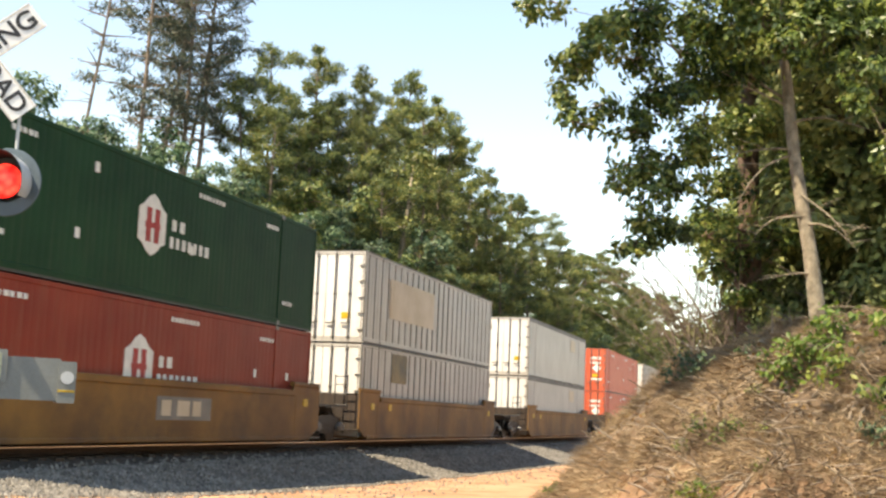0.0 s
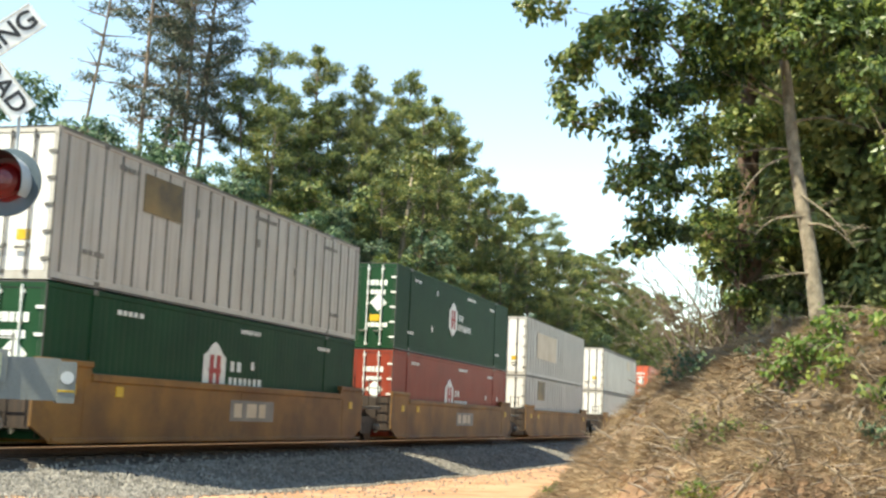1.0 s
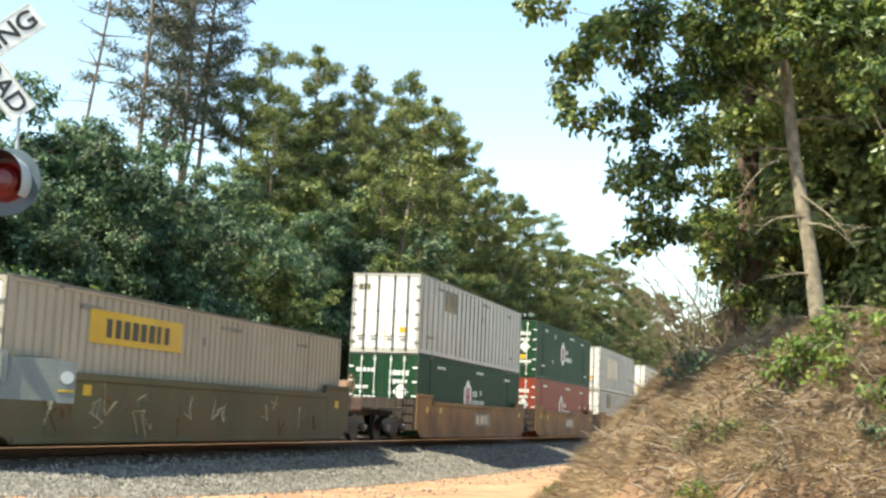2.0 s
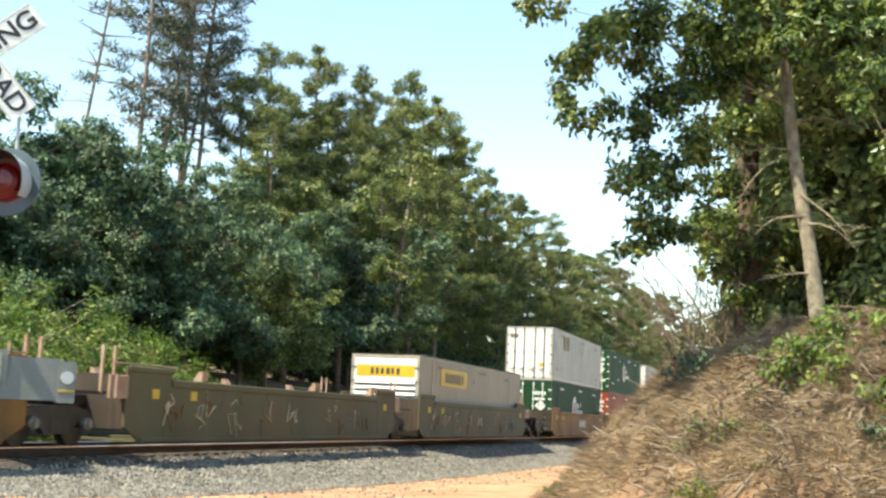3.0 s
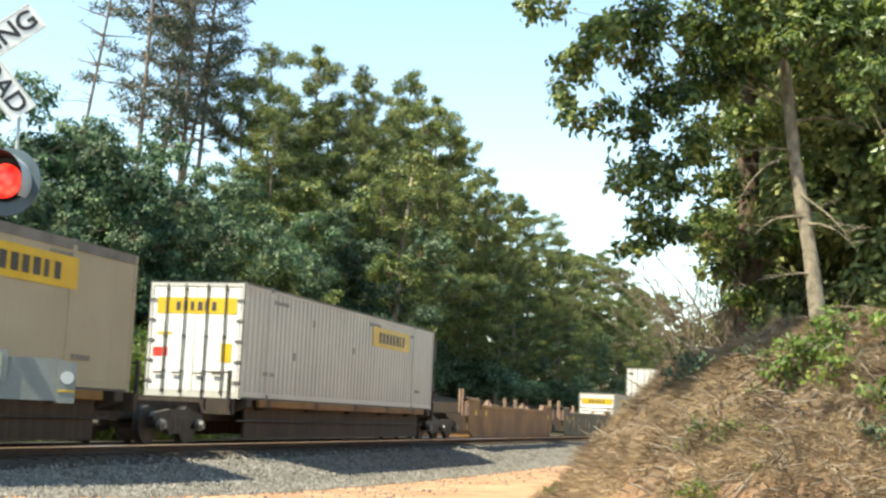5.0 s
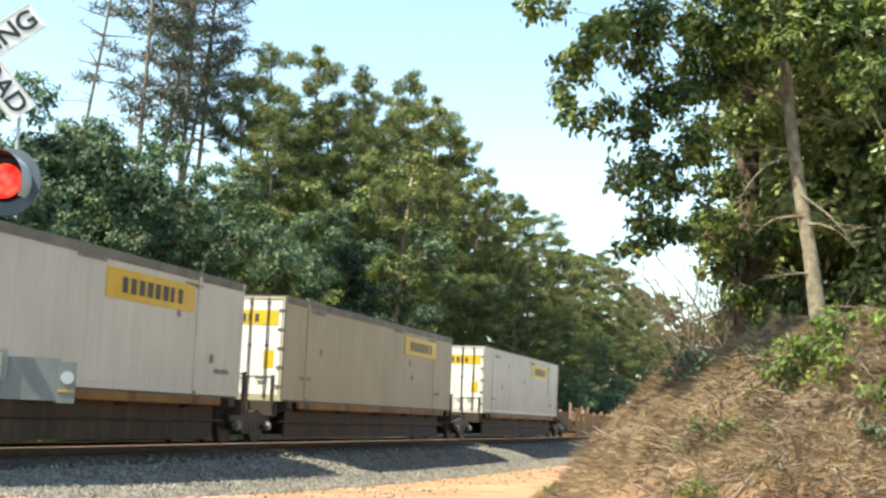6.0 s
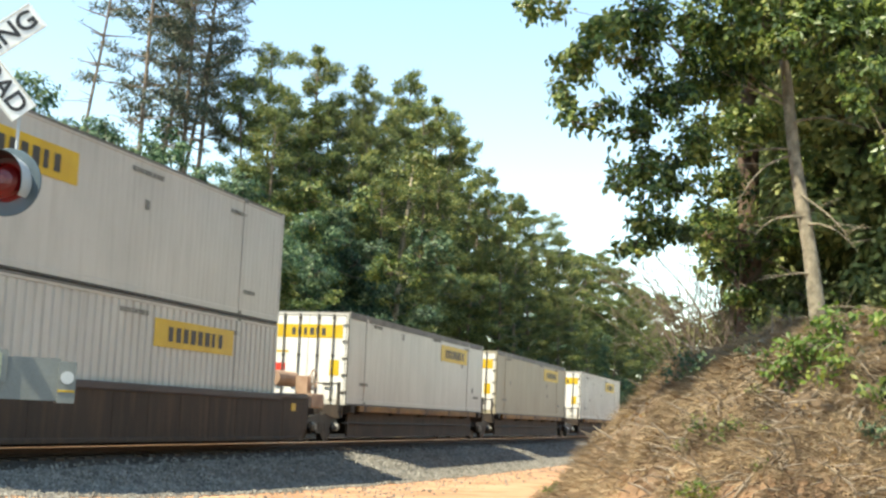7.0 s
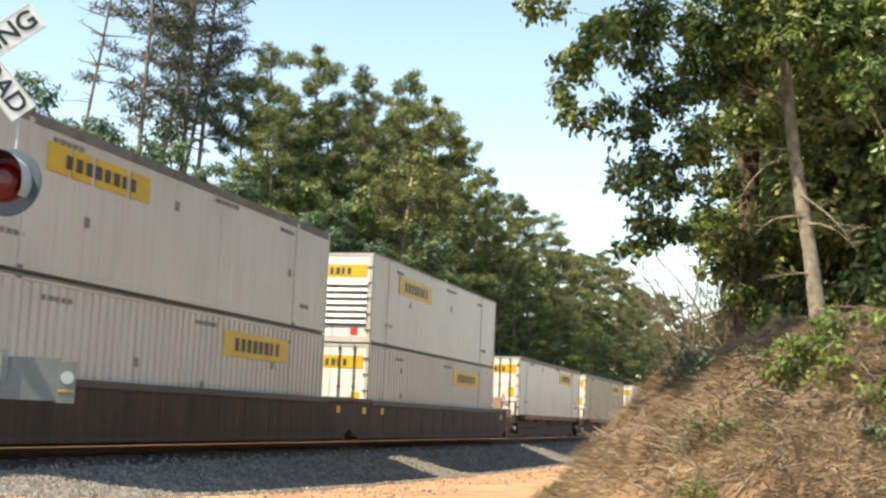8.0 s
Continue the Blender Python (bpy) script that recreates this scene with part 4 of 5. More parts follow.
    for head in heads:
        m, n = Mesh(), 28
        for y, r in ((-0.06, 0.03), (-0.05, 0.08), (-0.03, 0.115), (0.0, 0.138), (0.03, 0.115), (0.05, 0.08), (0.06, 0.03)):
            m.v += [(r * math.cos(2 * math.pi * k / n), y, r * math.sin(2 * math.pi * k / n)) for k in range(n)]
        for i in range(6):
            m.f += [(i * n + k, i * n + (k + 1) % n, (i + 1) * n + (k + 1) % n, (i + 1) * n + k) for k in range(n)]
        m.f += [tuple(k for k in range(n)), tuple(6 * n + k for k in reversed(range(n)))]
        lens = part("lamp_insert", m, LIT, head, "added red lamp insert, lit and unlit faces standing in for flashing")
        lens.data.materials.append(UNLIT)
        for f in lens.data.polygons:
            f.material_index = 1 if f.center.y > 0 else 0
        inserts.append(lens)
    inserts[1].matrix_basis = pose(0, 0, 0, 0, 0, 180)
    box = part("equipment_box", Mesh().box(0.20, 0.82, -0.05, 0.20, 0.86 + up, 1.185 + up, 0.015), GREYPAINT, s, "grey metal equipment box")
    part("end_plate", Mesh().box(0.80, 0.935, -0.07, 0.21, 0.845 + up, 1.165 + up, 0.01), GREYPAINT, box, "pale grey end plate")
    part("round_cap", Mesh().tube([(0.868, -0.085, 1.04 + up), (0.868, -0.07, 1.04 + up)], [0.05, 0.05], 16), PALEGREY, box)
    part("amber_strip", Mesh().box(0.805, 0.93, -0.076, -0.07, 0.93 + up, 0.945 + up), YELLOW, box)
    part("window_frame", Mesh().box(-0.15, 0.42, -0.075, -0.05, 0.985 + up, 1.235 + up, 0.01), GREYPAINT, box)
    part("glazed_panel", Mesh().box(-0.12, 0.38, -0.082, -0.075, 1.015 + up, 1.205 + up), surf("greenish_cloudy_panel", (0.10, 0.13, 0.09), (0.32, 0.34, 0.27), 0.25, scale=9), box, "cloudy greenish panel")
    part("bracket", Mesh().box(-0.1, 0.25, 0.0, 0.16, 0.90 + up, 1.12 + up), GREYPAINT, box)
    return inserts[0]


LAMP_INSERT = build_signal()


# ---- trees ----
def rand_dirs(g, n, lift=0.0):
    d = g.normal(0, 1, (n, 3))
    d[:, 2] += lift
    return unit(d)


def sides(d, g):
    return unit(np.cross(d, g.normal(0, 1, d.shape)))


def limb_points(start, way, length, droop, rng, n=5):
    pts, p, d = [Vector(start)], Vector(start), Vector(way).normalized()
    for _ in range(n - 1):
        d = (d + Vector((rng.uniform(-0.18, 0.18), rng.uniform(-0.18, 0.18), rng.uniform(-0.12, 0.12) + droop))).normalized()
        p = p + d * (length / (n - 1))
        pts.append(p.copy())
    return pts


def pine(label, seed, H, spread_r, bare, needles, bark, pads=3, pad_r=0.8, per_pad=130, thin=1.0, gap=1.2, crown_round=0.5, blade=0.40):
    """A tall pine: tapered trunk, uneven whorls of limbs, and needles gathered in flat pads on the limbs."""
    rng, g = random.Random(seed), np.random.default_rng(seed)
    t = thing("pine_tree", label, "tree", "pines beyond the track")
    lean = (rng.uniform(-0.02, 0.02), rng.uniform(-0.02, 0.02))
    pts = [Vector((lean[0] * z + 0.16 * math.sin(z * 0.3 + seed), lean[1] * z + 0.14 * math.cos(z * 0.25 + seed), z)) for z in np.linspace(-0.6, H, 12)]
    r0 = 0.0095 * H * thin
    part("trunk", Mesh().tube(pts, [r0 * (1 - 0.88 * i / 11) + 0.02 for i in range(12)], 9), bark, t, smooth=True)
    br, crown = Mesh(), Mesh()
    for _ in range(int(bare * H * 0.9)):                      # dead stubs on the bare trunk
        z = H * bare * rng.uniform(0.35, 1.0)
        a = rng.uniform(0, 6.28)
        i = min(int((z + 0.6) / (H + 0.6) * 11), 10)
        base = pts[i].lerp(pts[i + 1], 0.5)
        base.z = z
        br.tube(limb_points(base, (math.cos(a), math.sin(a), 0.15), rng.uniform(0.5, 2.0), -0.05, rng), [0.03, 0.025, 0.02, 0.014, 0.006], 4, False)
    whorls = int(H * (1 - bare) / gap)
    flat = np.array([1.0, 1.0, 0.40])
    for wh in range(whorls + 1):
        u0 = wh / whorls
        one_sided = rng.uniform(0, 6.28)
        for k in range(rng.choice((3, 4, 4, 5))):
            u = min(max(u0 + rng.uniform(-0.03, 0.03), 0), 1)
            z = H * (bare + (1 - bare) * u) - 0.3
            i = min(int((z + 0.6) / (H + 0.6) * 11), 10)
            base = pts[i].lerp(pts[i + 1], 0.5)
            base.z = min(z, H)
            a = k * 1.5 + wh * 2.1 + rng.uniform(-0.5, 0.5)
            taper = (1 - u) ** crown_round * (0.6 + 0.4 * min(1, u * 4))
            length = spread_r * (0.10 + taper) * rng.uniform(0.45, 1.2) * (1 + 0.22 * math.cos(a - one_sided))
            lp = limb_points(base, (math.cos(a), math.sin(a), 0.10 + 1.2 * u ** 4 + rng.uniform(-0.12, 0.16)), length, 0.03, rng)
            br.tube(lp, [0.05 * (1 - 0.2 * j) * (0.4 + 0.6 * (1 - u)) + 0.007 for j in range(5)], 4, False)
            arr = np.array([list(p) for p in lp])
            side = np.array([-math.sin(a), math.cos(a), 0.0])
            count = max(1, int(round(pads * (0.35 + 0.65 * length / spread_r))))
            for q in range(count):
                f = min(0.999, 1.0 - 0.62 * q / max(count, 2) * rng.uniform(0.7, 1.2))
                j = int(f * 4)
                c = arr[j] + (arr[j + 1] - arr[j]) * (f * 4 - j) + side * rng.gauss(0, 0.14) * length
                pr = pad_r * rng.uniform(0.55, 1.2) * (0.55 + 0.45 * min(1, length / spread_r))
                n = int(per_pad * (pr / pad_r) ** 1.6)
                o = rand_dirs(g, n)
                off = o * flat * (pr * g.random(n) ** 0.45)[:, None]
                face = unit(o * 0.9 + (0, 0, 0.45) + g.normal(0, 0.3, (n, 3)))
                d = unit(o * 0.5 + g.normal(0, 0.7, (n, 3)) + (0, 0, 0.25))
                crown.blades(c + off, d, unit(np.cross(d, face)), blade * g.uniform(0.6, 1.2, n), 0.085 * g.uniform(0.6, 1.4, n))
    part("branchwork", br, bark, t)
    part("crown", crown, needles, t)
    return t


def lobes_tree(name, label, seed, trunk_pts, radii, bark, leaf_mat, lobes, leaf=0.17, per_lobe=420, group="", category="tree", flat=0.6, stem=0.022):
    """A broadleaf: a bent tapered trunk, limbs to each lobe of the crown, twigs, and leaves in uneven clumps."""
    rng, g = random.Random(seed), np.random.default_rng(seed)
    t = thing(name, label, category, group)
    if trunk_pts:
        part("trunk", Mesh().tube(trunk_pts, radii, 12), bark, t, smooth=True)
    br, crown = Mesh(), Mesh()
    nodes = [(Vector(p), q * 0.30) for p, q in zip(trunk_pts, radii)] if trunk_pts else []
    near = (lambda c: min((p - c).length for p, _ in nodes)) if nodes else (lambda c: 0)
    for cx, cy, cz, r in sorted(lobes, key=lambda q: near(Vector(q[:3]))):
        c = Vector((cx, cy, cz))
        if nodes:                     # a crooked limb from the nearest limb or the trunk, thinner with every fork
            start, thick = min(nodes, key=lambda q: (q[0] - c).length + 0.8 * max(0, q[0].z - cz))
            span = (c - start).length * 0.12
            way = [start] + [start.lerp(c, f) + Vector((rng.uniform(-span, span), rng.uniform(-span, span), rng.uniform(-span, span) + 0.1 * f)) for f in (0.25, 0.5, 0.75)] + [c]
            br.tube(way, [thick, thick * 0.92, thick * 0.85, thick * 0.76, thick * 0.66], 6, False)
            nodes.append((c, max(thick * 0.66, 0.008)))
        clumps = max(5, int(13 * r))
        centres = []
        for _ in range(clumps):
            d = Vector((rng.gauss(0, 1), rng.gauss(0, 1), rng.gauss(0, flat))).normalized()
            e = c + d * r * rng.uniform(0.45, 1.05)
            br.tube([c + d * 0.1 * r, c.lerp(e, 0.6) + Vector((0, 0, rng.uniform(-0.08, 0.12))), e], [stem, stem * 0.6, stem * 0.3], 4, False)
            centres.append(e)
        arr = np.array([list(p) for p in centres])
        n = int(per_lobe * r * r)
        pick = g.integers(0, len(arr), n)
        p = arr[pick] + g.normal(0, 0.17 * r ** 0.5, (n, 3)) * np.array([1, 1, 0.7])
        face = unit(0.55 * unit(p - np.array([cx, cy, cz])) + 0.45 * unit(p - arr[pick]) + g.normal(0, 0.32, (n, 3)) + (0, 0, 0.35))
        d = rand_dirs(g, n) + (0, 0, -0.3)
        d = unit(d - face * (d * face).sum(1, keepdims=True))
        crown.leaves(p, d, np.cross(face, d), leaf * g.uniform(0.6, 1.3, n), leaf * 0.55 * g.uniform(0.7, 1.3, n))
    part("branchwork", br, bark, t)
    part("crown", crown, leaf_mat, t)
    return t


def left_height(x):
    return ground_height(x, 60)


def put(ob, x, y, H, nominal, rng, lean=0.0, wide=1.0):
    o = copy_thing(ob, pose(x, y, left_height(x) - 0.05, 0, lean, 0) @ pose(0, 0, 0, 0, 0, rng.uniform(0, 360)))
    k = H / nominal
    o.scale = (k ** 0.8 * wide, k ** 0.8 * wide, k)
    return o


def build_pines():
    rng = random.Random(77)
    kinds = [pine("tall green pine with layered branches", 1, 21, 4.0, 0.24, PINELEAF, BARKPINE, pads=3, pad_r=0.9, gap=1.3, per_pad=220),
             pine("tall green pine with an uneven rounded crown", 2, 21, 3.8, 0.32, PINELEAF, BARKPINE, pads=3, pad_r=0.9, gap=1.3, per_pad=220, crown_round=0.33),
             pine("full green pine clothed low on its trunk", 3, 21, 4.6, 0.16, PINELEAF, BARKPINE, pads=4, per_pad=180)]
    tall = [pine("tall dusky pine with a bare lower trunk", 4, 29, 3.3, 0.48, PINEBLUE, BARKPINE, pads=2, pad_r=0.85, per_pad=110, gap=1.25, crown_round=0.3, thin=0.7),
            pine("tall thin-crowned dusky pine on a bare trunk", 14, 29, 3.1, 0.50, PINEBLUE, BARKPINE, pads=2, pad_r=0.8, per_pad=100, gap=1.2, crown_round=0.25, thin=0.65)]
    dead = pine("slender dying pine with few bare branches", 5, 25, 1.9, 0.62, PINEBLUE, BARKPINE, pads=1, pad_r=0.3, per_pad=6, gap=1.2, thin=0.5)
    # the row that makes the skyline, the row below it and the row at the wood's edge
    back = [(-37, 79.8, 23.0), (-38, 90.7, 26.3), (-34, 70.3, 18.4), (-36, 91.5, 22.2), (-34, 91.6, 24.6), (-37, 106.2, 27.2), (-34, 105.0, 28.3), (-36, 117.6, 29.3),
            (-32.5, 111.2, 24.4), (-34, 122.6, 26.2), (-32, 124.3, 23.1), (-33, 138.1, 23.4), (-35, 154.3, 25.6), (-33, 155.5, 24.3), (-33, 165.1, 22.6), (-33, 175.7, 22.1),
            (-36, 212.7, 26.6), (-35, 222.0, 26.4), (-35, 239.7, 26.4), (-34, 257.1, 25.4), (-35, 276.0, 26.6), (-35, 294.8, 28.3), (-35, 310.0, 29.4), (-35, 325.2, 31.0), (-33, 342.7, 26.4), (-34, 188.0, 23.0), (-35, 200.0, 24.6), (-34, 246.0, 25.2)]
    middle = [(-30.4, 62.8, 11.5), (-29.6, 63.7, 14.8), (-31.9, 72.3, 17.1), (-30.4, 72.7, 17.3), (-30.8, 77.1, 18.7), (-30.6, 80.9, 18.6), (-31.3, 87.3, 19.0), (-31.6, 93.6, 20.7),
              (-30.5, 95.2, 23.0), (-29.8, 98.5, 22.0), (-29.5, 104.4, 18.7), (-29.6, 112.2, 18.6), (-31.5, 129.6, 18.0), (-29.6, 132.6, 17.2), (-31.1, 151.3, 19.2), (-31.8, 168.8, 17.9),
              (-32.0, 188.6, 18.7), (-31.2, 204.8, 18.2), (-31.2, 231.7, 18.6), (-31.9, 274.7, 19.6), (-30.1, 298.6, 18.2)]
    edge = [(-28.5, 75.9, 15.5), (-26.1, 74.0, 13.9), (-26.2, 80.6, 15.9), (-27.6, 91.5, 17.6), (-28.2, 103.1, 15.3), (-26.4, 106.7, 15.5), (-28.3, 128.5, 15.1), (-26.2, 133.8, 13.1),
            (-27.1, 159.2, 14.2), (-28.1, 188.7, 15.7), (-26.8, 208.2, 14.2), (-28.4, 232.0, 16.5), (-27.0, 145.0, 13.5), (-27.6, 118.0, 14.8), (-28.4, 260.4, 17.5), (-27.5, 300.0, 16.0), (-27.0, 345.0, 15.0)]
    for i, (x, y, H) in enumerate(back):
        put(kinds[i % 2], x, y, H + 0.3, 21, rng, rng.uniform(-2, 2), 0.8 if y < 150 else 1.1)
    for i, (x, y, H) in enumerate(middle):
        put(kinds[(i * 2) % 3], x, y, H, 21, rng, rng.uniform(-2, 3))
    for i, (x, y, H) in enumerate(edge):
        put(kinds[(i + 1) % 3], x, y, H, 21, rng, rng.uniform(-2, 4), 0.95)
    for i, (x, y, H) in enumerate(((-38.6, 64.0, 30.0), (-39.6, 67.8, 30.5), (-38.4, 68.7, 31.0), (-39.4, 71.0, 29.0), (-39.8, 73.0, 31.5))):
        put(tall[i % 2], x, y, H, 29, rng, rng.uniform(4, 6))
    put(dead, -36.4, 54.8, 25.0, 25, rng, 5.5)
    for k, (x, y) in zip(kinds + tall + [dead], ((-50, 104), (-52, 128), (-54, 160), (-50, 195), (-51, 225), (-53, 250))):
        k.matrix_basis = pose(x, y, left_height(x) - 2, 0, 0, 40)
        k.scale = (0.8, 0.8, 0.72)


build_pines()


def build_left_broadleaves():
    rng = random.Random(8)

    def round_tree(seed, r, H, mat, label, leaf=0.25):
        q = random.Random(seed)
        lobes = [(q.gauss(0, 0.5) * r, q.gauss(0, 0.5) * r, H * q.uniform(0.30, 0.92), r * q.uniform(0.26, 0.42)) for _ in range(34)]
        lobes = [(x, y, z, s * (1.15 - 0.5 * z / H)) for x, y, z, s in lobes]
        return lobes_tree("broadleaf_tree", label, seed, [(0, 0, -0.5), (0.1, 0, H * 0.25), (0.2, 0.1, H * 0.5), (0.1, 0.1, H * 0.8)], [0.22, 0.17, 0.12, 0.05], BARKPINE, mat, lobes, leaf, 430, "broadleaf trees beyond the track")

    a = round_tree(41, 4.2, 11.5, DARKLEAF, "dense dark green broadleaf tree")
    b = round_tree(42, 3.6, 9.5, MIDLEAF, "mid-green broadleaf tree with yellowish top")
    for ob, x, y, H, nominal in ((a, -27.0, 36.3, 7.4, 11.5), (a, -28.0, 39.4, 9.3, 11.5), (a, -28.5, 43.5, 11.2, 11.5), (a, -27.4, 46.8, 10.6, 11.5), (a, -25.0, 37.8, 6.9, 11.5), (a, -25.2, 42.8, 8.2, 11.5), (a, -25.2, 47.4, 8.8, 11.5),
                                 (b, -24.4, 51.2, 7.4, 9.5), (b, -24.8, 55.0, 6.6, 9.5), (a, -29.5, 52.5, 10.0, 11.5), (a, -26.6, 58.5, 9.5, 11.5), (b, -28.2, 64.8, 11.8, 9.5), (a, -27.2, 70.6, 11.0, 11.5), (a, -30.5, 76.0, 13.0, 11.5),
                                 (a, -34.0, 50.0, 9.0, 11.5), (a, -31.5, 38.0, 8.2, 11.5), (a, -32.5, 42.0, 9.0, 11.5), (a, -31.5, 46.5, 9.4, 11.5), (a, -29.5, 33.0, 6.8, 11.5), (a, -25.8, 45.0, 8.4, 11.5), (a, -26.4, 41.0, 8.8, 11.5), (a, -34.0, 60.0, 10.5, 11.5), (a, -32.5, 68.0, 11.5, 11.5), (a, -32.0, 84.0, 12.5, 11.5), (a, -33.0, 96.0, 12.0, 11.5), (a, -32.0, 110.0, 12.5, 11.5), (a, -33.0, 126.0, 12.5, 11.5), (a, -32.0, 146.0, 12.0, 11.5), (a, -32.0, 180.0, 12.0, 11.5), (a, -31.0, 225.0, 12.0, 11.5), (a, -31.0, 285.0, 12.0, 11.5)):
        o = copy_thing(ob, pose(x, y, left_height(x) - 0.1, 0, 0, rng.uniform(0, 360)))
        k = H / nominal
        o.scale = (k, k, k)
    # the crooked leaning pine at the wood's edge, its foot swept toward the track
    foot = left_height(-23.1) - 0.3
    lobes_tree("pine_tree", "crooked leaning pine with a bare pale trunk", 46, [(-23.1, 75.6, foot), (-23.5, 75.6, 2.15), (-24.3, 74.3, 3.8), (-25.0, 74.2, 5.1), (-25.0, 74.6, 7.0), (-25.0, 74.9, 10.9), (-25.0, 76.0, 14.0), (-25.2, 77.5, 17.8)], [0.24, 0.22, 0.2, 0.18, 0.16, 0.14, 0.11, 0.05], BARKGREY, PINELEAF,
               [(-24.6, 76.6, 17.4, 1.1), (-25.8, 75.6, 16.2, 1.0), (-24.2, 75.0, 14.9, 1.0), (-25.6, 78.2, 15.6, 1.1), (-24.4, 73.2, 12.4, 0.9), (-24.2, 76.8, 11.6, 0.9), (-24.0, 73.6, 9.2, 0.7), (-24.6, 72.6, 7.9, 0.6), (-24.2, 76.4, 7.4, 0.6)], 0.3, 300, "pines beyond the track", flat=0.35)
    a.matrix_basis = pose(-40.0, 54.0, left_height(-40) - 2, 0, 0, 10)
    b.matrix_basis = pose(-38.0, 48.0, left_height(-38) - 2, 0, 0, 10)


build_left_broadleaves()


def bush(seed, r, mat, label, leaf=0.12, n=11, per=330, group="bushes"):
    q = random.Random(seed)
    lobes = [(q.gauss(0, 0.45) * r, q.gauss(0, 0.45) * r, r * q.uniform(0.25, 0.95), r * q.uniform(0.28, 0.45)) for _ in range(n)]
    return lobes_tree("bush", label, seed, [(0, 0, -0.15), (0, 0, r * 0.3)], [0.04, 0.03], DEADWOOD, mat, lobes, leaf, per / r, group, "bush", stem=0.010)


def build_bushes():
    rng = random.Random(12)
    a = bush(51, 3.4, BUSHLEAF, "bright green roadside bush", 0.15, 34, 1500, "bushes beyond the track")
    b = bush(52, 3.2, OAKLEAF, "dusty green roadside bush", 0.15, 34, 1400, "bushes beyond the track")
    spots = [(-20.8, 27.0, 2.3), (-21.3, 29.5, 2.3), (-20.9, 32.0, 2.1), (-21.4, 34.5, 2.0), (-21.0, 36.5, 1.75), (-21.3, 39.0, 1.6), (-22.6, 32.0, 2.3), (-22.8, 36.0, 2.0), (-21.8, 42.0, 1.5), (-20.6, 24.5, 2.4), (-22.6, 28.0, 2.5)]
    for i, (x, y, k) in enumerate(spots):
        o = copy_thing(a if i < 11 and i % 4 else b, pose(x, y, left_height(x) - 0.05, 0, 0, rng.uniform(0, 360)))
        o.scale = (k * 0.42, k * 0.42, k * (0.40 if i < 11 else 0.5))
    under = bush(53, 3.0, DARKLEAF, "dark green undergrowth in the shade of the pines", 0.2, 30, 1100, "undergrowth beyond the track")
    for k in range(34):
        y = 46 + 5.2 * k + rng.uniform(-1.5, 1.5)
        x = rng.uniform(-29.5, -26.2) if k % 2 and y > 100 else rng.uniform(-33, -30)
        o = copy_thing(under, pose(x, y, left_height(x) - 0.1, 0, 0, rng.uniform(0, 360)))
        q = rng.uniform(0.8, 1.25)
        o.scale = (q * 1.25, q * 1.25, q * 0.95)
    under.matrix_basis = pose(-31.5, 41.0, left_height(-31.5), 0, 0, 0)
    a.matrix_basis = pose(-24.6, 26.5, left_height(-24.6), 0, 0, 0)
    b.matrix_basis = pose(-25.2, 23.5, left_height(-25.2), 0, 0, 0)


build_bushes()


# ---- the trees and growth on the bank ----
def on_bank(x, y, lift=0.0):
    return (x, y, ground_height(x, y) + lift)


